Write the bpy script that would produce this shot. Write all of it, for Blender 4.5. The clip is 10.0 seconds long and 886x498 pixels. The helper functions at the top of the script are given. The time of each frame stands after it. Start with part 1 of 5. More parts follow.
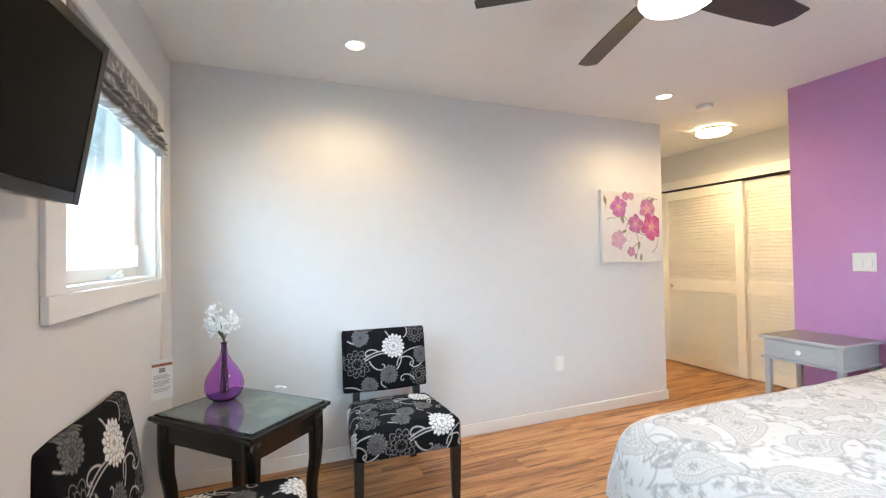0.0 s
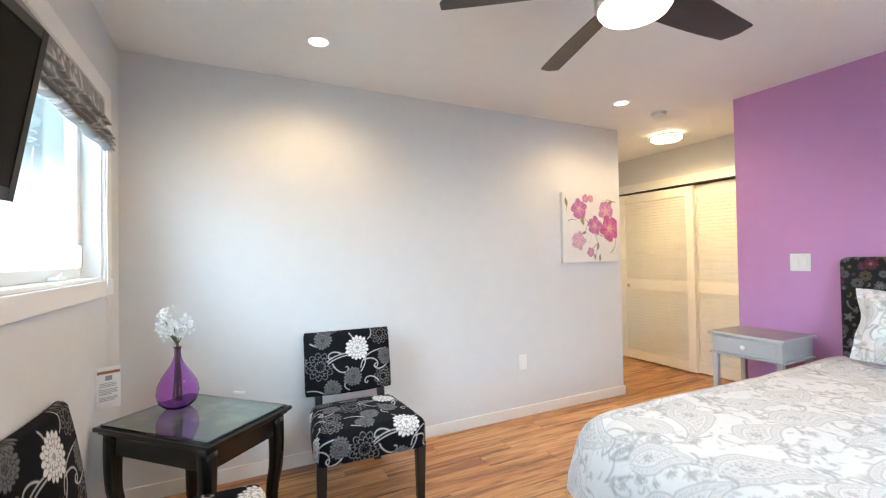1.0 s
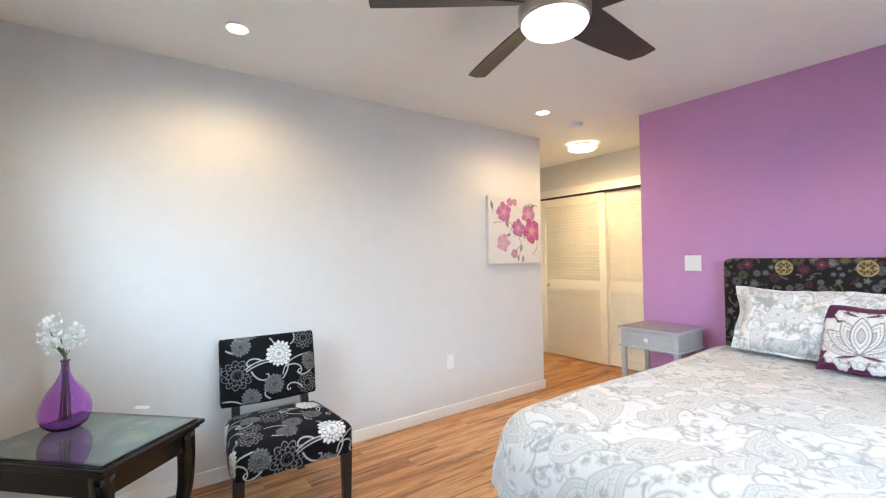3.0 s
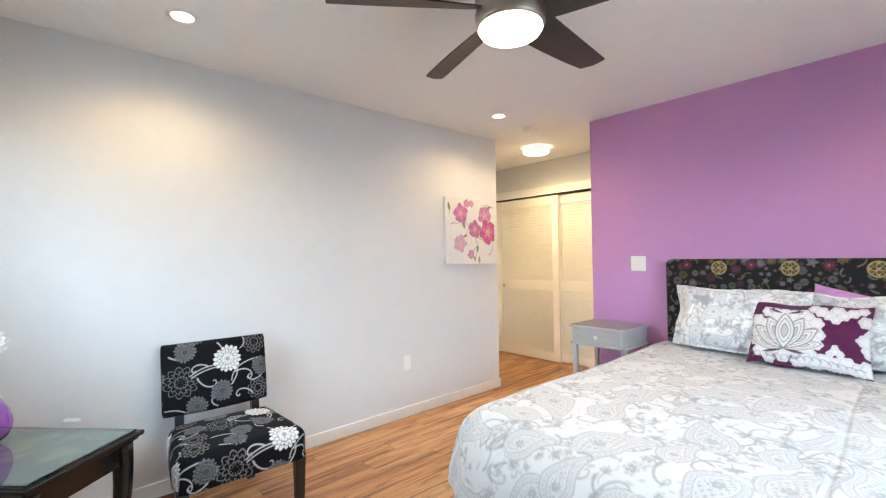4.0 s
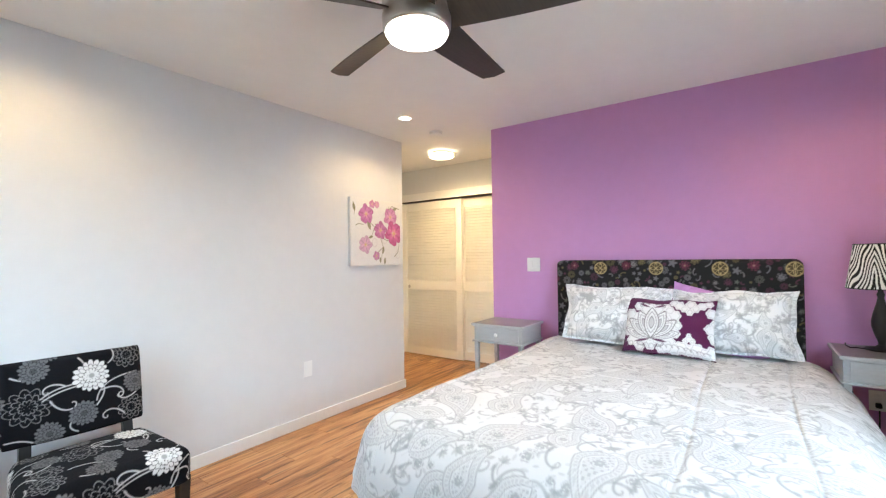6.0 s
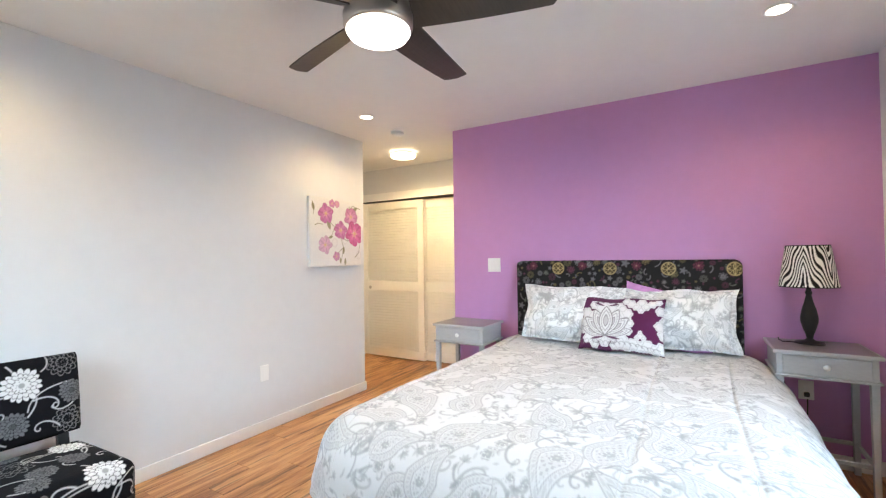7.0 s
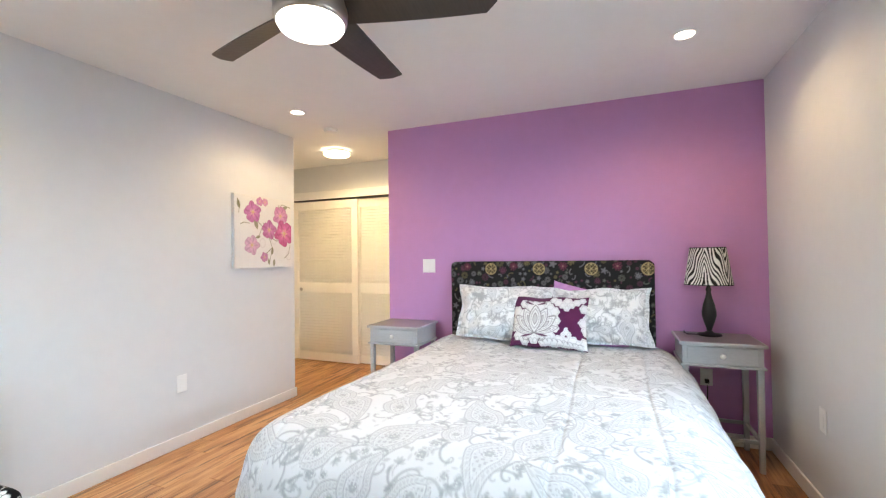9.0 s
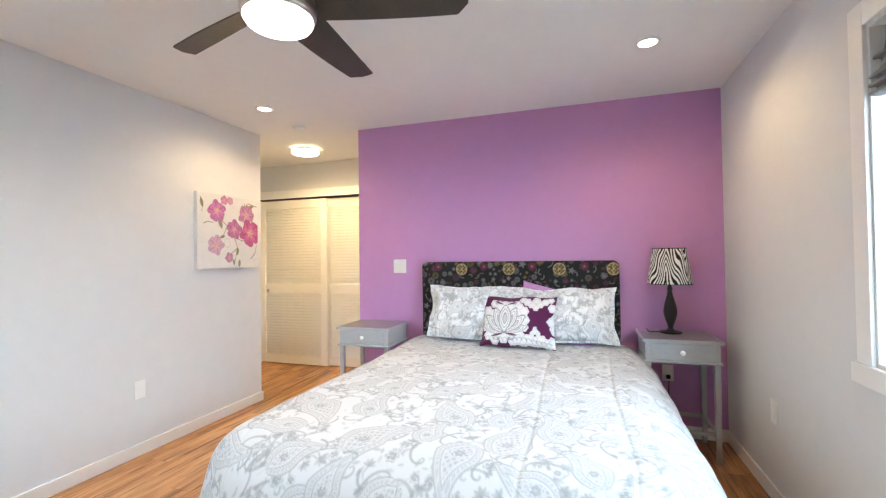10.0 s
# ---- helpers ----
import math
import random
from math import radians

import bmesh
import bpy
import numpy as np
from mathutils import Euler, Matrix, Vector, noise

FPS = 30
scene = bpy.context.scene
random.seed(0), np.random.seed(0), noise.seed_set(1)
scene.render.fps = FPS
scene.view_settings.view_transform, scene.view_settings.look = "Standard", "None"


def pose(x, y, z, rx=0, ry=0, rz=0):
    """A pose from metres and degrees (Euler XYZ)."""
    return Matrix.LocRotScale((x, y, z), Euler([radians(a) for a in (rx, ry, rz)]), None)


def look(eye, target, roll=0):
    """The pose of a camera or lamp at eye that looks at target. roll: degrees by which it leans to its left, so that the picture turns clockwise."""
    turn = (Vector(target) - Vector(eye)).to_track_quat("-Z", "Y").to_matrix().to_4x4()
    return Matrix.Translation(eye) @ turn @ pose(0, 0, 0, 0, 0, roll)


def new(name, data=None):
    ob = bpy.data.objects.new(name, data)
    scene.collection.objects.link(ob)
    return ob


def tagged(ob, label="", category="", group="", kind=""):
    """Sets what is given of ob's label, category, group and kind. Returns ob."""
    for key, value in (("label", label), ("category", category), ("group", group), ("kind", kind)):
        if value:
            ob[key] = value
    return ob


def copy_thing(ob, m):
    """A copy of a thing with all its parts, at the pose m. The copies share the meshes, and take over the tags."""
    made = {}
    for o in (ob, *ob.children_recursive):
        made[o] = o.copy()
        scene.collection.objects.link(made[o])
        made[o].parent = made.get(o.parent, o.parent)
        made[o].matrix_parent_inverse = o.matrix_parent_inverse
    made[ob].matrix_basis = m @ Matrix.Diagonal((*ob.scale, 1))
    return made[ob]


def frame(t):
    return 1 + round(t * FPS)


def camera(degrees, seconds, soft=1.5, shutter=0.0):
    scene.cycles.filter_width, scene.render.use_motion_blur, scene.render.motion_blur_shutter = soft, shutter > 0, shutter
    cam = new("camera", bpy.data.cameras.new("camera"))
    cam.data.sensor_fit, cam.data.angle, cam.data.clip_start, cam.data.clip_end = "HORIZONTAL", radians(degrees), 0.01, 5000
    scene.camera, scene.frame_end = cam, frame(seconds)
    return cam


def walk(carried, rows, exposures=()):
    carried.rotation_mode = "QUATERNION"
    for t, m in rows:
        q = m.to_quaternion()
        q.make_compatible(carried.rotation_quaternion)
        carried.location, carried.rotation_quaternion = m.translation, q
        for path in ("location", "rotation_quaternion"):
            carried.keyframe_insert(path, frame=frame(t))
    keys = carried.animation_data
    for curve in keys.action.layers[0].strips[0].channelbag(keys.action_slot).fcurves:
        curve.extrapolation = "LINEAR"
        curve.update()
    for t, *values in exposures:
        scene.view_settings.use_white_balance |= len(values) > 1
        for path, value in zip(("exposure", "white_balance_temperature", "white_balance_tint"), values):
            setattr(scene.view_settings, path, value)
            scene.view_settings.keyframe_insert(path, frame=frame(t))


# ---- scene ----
# camera: it turns on one spot
EYE = 1.294
cam = camera(92.1, 10.0, soft=1.25)
TURNS = [
    (0.0, -21.54, 0.97), (0.5, -23.60, 0.97), (1.0, -26.24, 0.98), (1.5, -28.47, 0.99), (2.0, -30.89, 0.98), (2.5, -33.29, 0.95),
    (4.0, -41.57, 0.87), (4.5, -44.76, 0.86), (5.0, -47.95, 0.85), (5.5, -51.21, 0.83), (7.0, -59.32, 0.79), (7.5, -61.63, 0.79),
    (8.0, -63.57, 0.79), (8.5, -65.75, 0.78), (9.0, -68.01, 0.76), (9.5, -69.97, 0.76), (10.0, -71.91, 0.76),
]
walk(cam, [(t, pose(0, 0, EYE, 91.0, roll, yaw)) for t, yaw, roll in TURNS], exposures=[(0.0, 0.0), (10.0, 0.0)])

# the room's planes: window wall, long grey wall, purple wall, second window wall, ceiling
WX, GY, PX, RY, HT = -0.546, 2.821, 3.402, -0.931, 2.44
GX_END, PY_END, CLOSET_X = 3.223, 1.898, 4.377

# ---- light ----
world = bpy.data.worlds.new("daylight")
scene.world = world
world.use_nodes = True
wn = world.node_tree.nodes
sky = wn.new("ShaderNodeTexSky")
sky.sky_type = "NISHITA"
sky.sun_disc = False
sky.sun_elevation, sky.sun_rotation = radians(48), radians(150)
wn["Background"].inputs["Strength"].default_value = 0.12
world.node_tree.links.new(sky.outputs["Color"], wn["Background"].inputs["Color"])


def lamp(name, kind, m, power, colour, **settings):
    data = bpy.data.lights.new(name, kind)
    data.energy, data.color = power, colour
    for key, value in settings.items():
        if key == "size":
            data.size = value
        elif key == "size_y":
            data.shape, data.size_y = "RECTANGLE", value
        elif key == "spot":
            data.spot_size, data.spot_blend = radians(value), 0.7
        elif key == "soft":
            data.shadow_soft_size = value
    ob = new(name, data)
    ob.matrix_world = m
    return tagged(ob, kind="structure")


DAY, WARM = (0.57, 0.80, 1.0), (1.0, 0.72, 0.38)
# the sky's light coming in at the two windows
lamp("skylight_south", "AREA", look((0.45, RY - 1.1, 2.1), (2.4, 2.0, 0.95)), 265, DAY, size=2.4, size_y=1.2)
lamp("skylight_west", "AREA", look((WX - 1.1, 1.75, 2.25), (3.0, 2.0, 0.95)), 225, DAY, size=2.4, size_y=1.1)
DOWNLIGHTS = [(0.415, 2.285), (2.665, 2.29), (2.532, -0.357)]
for dx, dy in DOWNLIGHTS:
    lamp("downlight_lamp", "SPOT", look((dx, dy, HT - 0.012), (dx, dy, 0)), 36, WARM, spot=158, soft=0.045)
FAN = (1.25, 1.01)
lamp("fan_lamp", "SPOT", look((FAN[0], FAN[1], 2.09), (FAN[0], FAN[1], 0)), 42, (1.0, 0.88, 0.74), spot=176, soft=0.11)
FLUSH = (3.78, 2.73)
lamp("flush_lamp", "SPOT", look((FLUSH[0], FLUSH[1], HT - 0.085), (FLUSH[0], FLUSH[1], 0)), 95, WARM, spot=172, soft=0.12)

# ---- materials ----


def material(name, colour=(0.5, 0.5, 0.5), rough=0.5, metal=0.0, grain=0.0, scale=20.0, bump=0.0, bump_scale=150.0, stretch=(1, 1, 1), spec=0.5, per_piece=0.0, coat=0.0):
    """A surface with colour variation at two scales, fine relief, and a shift from piece to piece."""
    m = bpy.data.materials.new(name)
    m.use_nodes = True
    n, l = m.node_tree.nodes, m.node_tree.links
    b = n["Principled BSDF"]
    b.inputs["Roughness"].default_value, b.inputs["Metallic"].default_value = rough, metal
    b.inputs["Specular IOR Level"].default_value = spec
    b.inputs["Coat Weight"].default_value = coat
    b.inputs["Base Color"].default_value = (*colour, 1)
    geo = n.new("ShaderNodeTexCoord")
    mapping = n.new("ShaderNodeMapping")
    mapping.inputs["Scale"].default_value = stretch
    l.new(geo.outputs["Object"], mapping.inputs["Vector"])
    if grain or per_piece:
        big, small = n.new("ShaderNodeTexNoise"), n.new("ShaderNodeTexNoise")
        big.inputs["Scale"].default_value, small.inputs["Scale"].default_value = scale * 0.12, scale
        big.inputs["Detail"].default_value, small.inputs["Detail"].default_value = 3, 6
        for q in (big, small):
            l.new(mapping.outputs["Vector"], q.inputs["Vector"])
        add = n.new("ShaderNodeMath")
        add.operation = "ADD"
        l.new(big.outputs["Fac"], add.inputs[0])
        l.new(small.outputs["Fac"], add.inputs[1])
        ramp = n.new("ShaderNodeMapRange")
        ramp.inputs["From Min"].default_value, ramp.inputs["From Max"].default_value = 0.6, 1.4
        ramp.inputs["To Min"].default_value, ramp.inputs["To Max"].default_value = 1 - grain, 1 + grain
        l.new(add.outputs[0], ramp.inputs["Value"])
        value = ramp.outputs["Result"]
        if per_piece:
            info = n.new("ShaderNodeObjectInfo")
            pr = n.new("ShaderNodeMapRange")
            pr.inputs["To Min"].default_value, pr.inputs["To Max"].default_value = 1 - per_piece, 1 + per_piece
            l.new(info.outputs["Random"], pr.inputs["Value"])
            mul = n.new("ShaderNodeMath")
            mul.operation = "MULTIPLY"
            l.new(value, mul.inputs[0])
            l.new(pr.outputs["Result"], mul.inputs[1])
            value = mul.outputs[0]
        mix = n.new("ShaderNodeVectorMath")
        mix.operation = "SCALE"
        mix.inputs[0].default_value = colour
        l.new(value, mix.inputs["Scale"])
        l.new(mix.outputs["Vector"], b.inputs["Base Color"])
    if bump:
        tex = n.new("ShaderNodeTexNoise")
        tex.inputs["Scale"].default_value, tex.inputs["Detail"].default_value = bump_scale, 4
        l.new(mapping.outputs["Vector"], tex.inputs["Vector"])
        bp = n.new("ShaderNodeBump")
        bp.inputs["Strength"].default_value, bp.inputs["Distance"].default_value = bump, 0.002
        l.new(tex.outputs["Fac"], bp.inputs["Height"])
        l.new(bp.outputs["Normal"], b.inputs["Normal"])
    return m


def glowing(name, colour, strength):
    m = material(name, (0.9, 0.88, 0.85), 0.3)
    b = m.node_tree.nodes["Principled BSDF"]
    b.inputs["Emission Color"].default_value, b.inputs["Emission Strength"].default_value = (*colour, 1), strength
    return m


def printed(name, rough=0.8, weave=900.0, relief=0.25, sheen=0.0, folds=0.0, spec=0.25):
    """Cloth or canvas whose printed colour is stored on the mesh as 'dye'."""
    m = material(name, rough=rough)
    n, l = m.node_tree.nodes, m.node_tree.links
    b = n["Principled BSDF"]
    a = n.new("ShaderNodeAttribute")
    a.attribute_name = "dye"
    l.new(a.outputs["Color"], b.inputs["Base Color"])
    b.inputs["Sheen Weight"].default_value = sheen
    b.inputs["Specular IOR Level"].default_value = spec
    geo, tex, bp = n.new("ShaderNodeTexCoord"), n.new("ShaderNodeTexNoise"), n.new("ShaderNodeBump")
    tex.inputs["Scale"].default_value = weave
    l.new(geo.outputs["Object"], tex.inputs["Vector"])
    bp.inputs["Strength"].default_value, bp.inputs["Distance"].default_value = relief, 0.001
    l.new(tex.outputs["Fac"], bp.inputs["Height"])
    l.new(bp.outputs["Normal"], b.inputs["Normal"])
    if folds:
        t2, b2 = n.new("ShaderNodeTexNoise"), n.new("ShaderNodeBump")
        t2.inputs["Scale"].default_value, t2.inputs["Detail"].default_value = 9.0, 3
        l.new(geo.outputs["Object"], t2.inputs["Vector"])
        b2.inputs["Strength"].default_value, b2.inputs["Distance"].default_value = folds, 0.03
        l.new(t2.outputs["Fac"], b2.inputs["Height"])
        l.new(bp.outputs["Normal"], b2.inputs["Normal"])
        l.new(b2.outputs["Normal"], b.inputs["Normal"])
    return m


M_GREY = material("grey_wall_paint", (0.68, 0.685, 0.69), 0.75, grain=0.025, scale=14, bump=0.12, bump_scale=260)
M_PURPLE = material("purple_wall_paint", (0.53, 0.26, 0.52), 0.6, grain=0.03, scale=14, bump=0.12, bump_scale=260)
M_CEIL = material("ceiling_paint", (0.85, 0.845, 0.83), 0.85, grain=0.02, scale=10, bump=0.15, bump_scale=220)
M_TRIM = material("white_trim_paint", (0.82, 0.81, 0.79), 0.4, grain=0.02, scale=25)
M_CLOSET = material("cream_door_paint", (0.86, 0.83, 0.76), 0.45, grain=0.02, scale=25)
M_TRACK = material("dark_bronze_track", (0.03, 0.025, 0.02), 0.4, 0.6)


def plank_wood():
    """Oak laminate: long streaks, dark pores and knots, each board its own cut and tone."""
    m = material("oak_laminate", rough=0.36)
    n, l = m.node_tree.nodes, m.node_tree.links
    b = n["Principled BSDF"]
    geo, info = n.new("ShaderNodeTexCoord"), n.new("ShaderNodeObjectInfo")
    far = n.new("ShaderNodeVectorMath")
    far.operation = "SCALE"
    far.inputs[0].default_value = (13.0, 7.0, 5.0)
    l.new(info.outputs["Random"], far.inputs["Scale"])
    add = n.new("ShaderNodeVectorMath")
    l.new(geo.outputs["Object"], add.inputs[0])
    l.new(far.outputs["Vector"], add.inputs[1])
    layers = []
    for stretch, detail, rough in (((1.3, 16, 1), 4, 0.6), ((4.0, 75, 1), 5, 0.7), ((2.2, 38, 1), 3, 0.5)):
        mp, tex = n.new("ShaderNodeMapping"), n.new("ShaderNodeTexNoise")
        mp.inputs["Scale"].default_value = stretch
        tex.inputs["Scale"].default_value, tex.inputs["Detail"].default_value, tex.inputs["Roughness"].default_value, tex.inputs["Distortion"].default_value = 1.0, detail, rough, 0.6
        l.new(add.outputs["Vector"], mp.inputs["Vector"])
        l.new(mp.outputs["Vector"], tex.inputs["Vector"])
        layers.append(tex.outputs["Fac"])
    s1, s2 = n.new("ShaderNodeMath"), n.new("ShaderNodeMath")
    s1.operation, s1.inputs[1].default_value = "MULTIPLY_ADD", 0.55
    l.new(layers[1], s1.inputs[0])
    l.new(layers[0], s1.inputs[2])
    s2.operation, s2.inputs[1].default_value = "MULTIPLY_ADD", 0.16
    l.new(info.outputs["Random"], s2.inputs[0])
    l.new(s1.outputs[0], s2.inputs[2])
    ramp = n.new("ShaderNodeValToRGB")
    e = ramp.color_ramp.elements
    e[0].position, e[0].color = 0.60, (0.15, 0.055, 0.019, 1)
    e[1].position, e[1].color = 1.02, (0.60, 0.33, 0.145, 1)
    mid = e.new(0.80)
    mid.color = (0.41, 0.185, 0.068, 1)
    l.new(s2.outputs[0], ramp.inputs["Fac"])
    dark = n.new("ShaderNodeMapRange")
    dark.inputs["From Min"].default_value, dark.inputs["From Max"].default_value = 0.33, 0.43
    dark.inputs["To Min"].default_value, dark.inputs["To Max"].default_value = 0.38, 1.0
    l.new(layers[2], dark.inputs["Value"])
    mul = n.new("ShaderNodeVectorMath")
    mul.operation = "SCALE"
    l.new(ramp.outputs["Color"], mul.inputs[0])
    l.new(dark.outputs["Result"], mul.inputs["Scale"])
    l.new(mul.outputs["Vector"], b.inputs["Base Color"])
    bp = n.new("ShaderNodeBump")
    bp.inputs["Strength"].default_value, bp.inputs["Distance"].default_value = 0.12, 0.001
    l.new(layers[1], bp.inputs["Height"])
    l.new(bp.outputs["Normal"], b.inputs["Normal"])
    return m


M_PLANK = plank_wood()
M_SUBFLOOR = material("dark_joint", (0.05, 0.03, 0.02), 0.8)
M_PLASTIC = material("white_plastic", (0.82, 0.82, 0.80), 0.35, grain=0.01)
M_BLACKWOOD = material("black_lacquered_wood", (0.006, 0.006, 0.006), 0.2, grain=0.3, scale=30, coat=0.1, spec=0.35)
M_LEG = material("black_stained_wood", (0.008, 0.007, 0.007), 0.3, grain=0.3, scale=30)
M_SILVER = material("silver_grey_paint", (0.46, 0.475, 0.49), 0.4, 0.25, grain=0.08, scale=40, bump=0.15, bump_scale=120, stretch=(1, 1, 3))
M_TOPREFLECTION = material("wall_reflection_paint", (0.20, 0.19, 0.20), 0.3, 0.3, grain=0.1, scale=40)
M_NICKEL = material("brushed_nickel", (0.52, 0.48, 0.43), 0.36, 1.0, grain=0.06, scale=60, stretch=(1, 1, 12))
M_BAND = material("dull_nickel_band", (0.20, 0.17, 0.14), 0.5, 0.8, grain=0.06, scale=60)
M_BLADE = material("dark_walnut_blade", (0.038, 0.028, 0.022), 0.45, grain=0.35, scale=30, stretch=(0.3, 4, 1))
M_LAMPBLACK = material("matt_black_lamp_metal", (0.012, 0.012, 0.012), 0.4)
M_GLASSLIT = glowing("lit_opal_glass", (1.0, 0.93, 0.82), 7.0)
M_DOWNLIT = glowing("lit_downlight_lens", (1.0, 0.88, 0.70), 14.0)
M_FLUSHLIT = glowing("lit_warm_opal_glass", (1.0, 0.80, 0.50), 5.5)
M_SCREEN = material("dark_screen", (0.005, 0.004, 0.003), 0.3, grain=0.1, scale=3, spec=0.035)
M_BEZEL = material("glossy_black_bezel", (0.010, 0.008, 0.007), 0.3, spec=0.2)
M_TVEDGE = material("grey_plastic_edge", (0.55, 0.56, 0.58), 0.35)
M_SHADE = printed("grey_damask_blind_cloth", 0.85)
M_CORD = material("white_cord", (0.78, 0.77, 0.74), 0.6)
M_CABLE = material("black_cable", (0.01, 0.01, 0.01), 0.5)
M_CARD = material("white_card", (0.80, 0.80, 0.80), 0.5)
M_CARDTOP = material("brown_card_band", (0.33, 0.11, 0.05), 0.5)
M_INK = material("grey_ink", (0.28, 0.28, 0.30), 0.6)
M_SKIRT = material("grey_lilac_bed_skirt", (0.36, 0.34, 0.37), 0.85, grain=0.05, scale=30, bump=0.3, bump_scale=700)
M_BLOSSOM = material("white_silk_petal", (0.85, 0.85, 0.84), 0.7)
M_STEM = material("dry_green_stem", (0.12, 0.13, 0.06), 0.7)


def hazy_sky():
    """White haze low down, pale blue sky higher up."""
    m = glowing("bright_hazy_distance", (0.86, 0.95, 1.0), 1.0)
    n, l = m.node_tree.nodes, m.node_tree.links
    geo, sep, ramp = n.new("ShaderNodeNewGeometry"), n.new("ShaderNodeSeparateXYZ"), n.new("ShaderNodeMapRange")
    ramp.inputs["From Min"].default_value, ramp.inputs["From Max"].default_value = 2.0, 4.6
    mix = n.new("ShaderNodeMix")
    mix.data_type = "RGBA"
    n["Principled BSDF"].inputs["Base Color"].default_value = (0, 0, 0, 1)
    mix.inputs["A"].default_value, mix.inputs["B"].default_value = (3.2, 3.5, 3.7, 1), (0.50, 0.78, 0.92, 1)
    l.new(geo.outputs["Position"], sep.inputs["Vector"])
    l.new(sep.outputs["Z"], ramp.inputs["Value"])
    l.new(ramp.outputs["Result"], mix.inputs["Factor"])
    l.new(mix.outputs["Result"], n["Principled BSDF"].inputs["Emission Color"])
    return m


M_OUTSIDE = hazy_sky()


def clear_glass(name, colour, rough=0.0, ior=1.45):
    m = bpy.data.materials.new(name)
    m.use_nodes = True
    b = m.node_tree.nodes["Principled BSDF"]
    b.inputs["Base Color"].default_value = (*colour, 1)
    b.inputs["Transmission Weight"].default_value, b.inputs["Roughness"].default_value, b.inputs["IOR"].default_value = 1.0, rough, ior
    return m


M_PANE = clear_glass("window_glass", (0.97, 0.99, 0.99))
M_VASE = clear_glass("purple_glass", (0.79, 0.46, 0.95), 0.01)
M_TABLEGLASS = clear_glass("green_tinted_table_glass", (0.78, 0.86, 0.84), 0.02)

# ---- mesh helpers ----


def part(name, bm, mat, parent=None, label="", smooth=False):
    """One mesh object under a thing or a part."""
    bmesh.ops.recalc_face_normals(bm, faces=bm.faces)
    data = bpy.data.meshes.new(name)
    bm.to_mesh(data)
    bm.free()
    data.materials.append(mat)
    if smooth:
        data.polygons.foreach_set("use_smooth", [True] * len(data.polygons))
    ob = new(name, data)
    ob.parent = parent
    if label:
        ob["label"] = label
    return ob


def thing(name, m, label, category, group="", kind=""):
    ob = new(name)
    ob.empty_display_size = 0.1
    ob.matrix_world = m
    return tagged(ob, label, category, group, kind)


def box(bm, x0, x1, y0, y1, z0, z1, bevel=0.0, segments=2):
    made = bmesh.ops.create_cube(bm, size=1.0, matrix=Matrix.LocRotScale(((x0 + x1) / 2, (y0 + y1) / 2, (z0 + z1) / 2), None, (abs(x1 - x0), abs(y1 - y0), abs(z1 - z0))))
    if bevel:
        edges = {e for v in made["verts"] for e in v.link_edges}
        bmesh.ops.bevel(bm, geom=list(edges), offset=bevel, segments=segments, affect="EDGES", profile=0.5)
    return bm


def boxed(*args, **kw):
    return box(bmesh.new(), *args, **kw)


def lathe(profile, steps=32, bm=None, closed_top=True):
    """A turned form: (radius, height) pairs from below upwards."""
    bm = bm or bmesh.new()
    rings = []
    for r, z in profile:
        rings.append([bm.verts.new((r * math.cos(2 * math.pi * k / steps), r * math.sin(2 * math.pi * k / steps), z)) for k in range(steps)])
    for a, b in zip(rings, rings[1:]):
        for k in range(steps):
            bm.faces.new((a[k], a[(k + 1) % steps], b[(k + 1) % steps], b[k]))
    if closed_top:
        bm.faces.new(rings[0][::-1])
        bm.faces.new(rings[-1])
    return bm


def tube(points, radius, bm=None, sides=6, taper=None):
    """A round bar along a line of points."""
    bm = bm or bmesh.new()
    points = [Vector(p) for p in points]
    rings = []
    for i, p in enumerate(points):
        way = (points[min(i + 1, len(points) - 1)] - points[max(i - 1, 0)]).normalized()
        side = way.cross(Vector((0.31, 0.17, 0.93)) if abs(way.z) < 0.9 else Vector((1, 0, 0))).normalized()
        up = way.cross(side)
        r = radius if taper is None else radius + (taper - radius) * i / (len(points) - 1)
        rings.append([bm.verts.new(p + r * (math.cos(2 * math.pi * k / sides) * side + math.sin(2 * math.pi * k / sides) * up)) for k in range(sides)])
    for a, b in zip(rings, rings[1:]):
        for k in range(sides):
            bm.faces.new((a[k], a[(k + 1) % sides], b[(k + 1) % sides], b[k]))
    bm.faces.new(rings[0][::-1])
    bm.faces.new(rings[-1])
    return bm


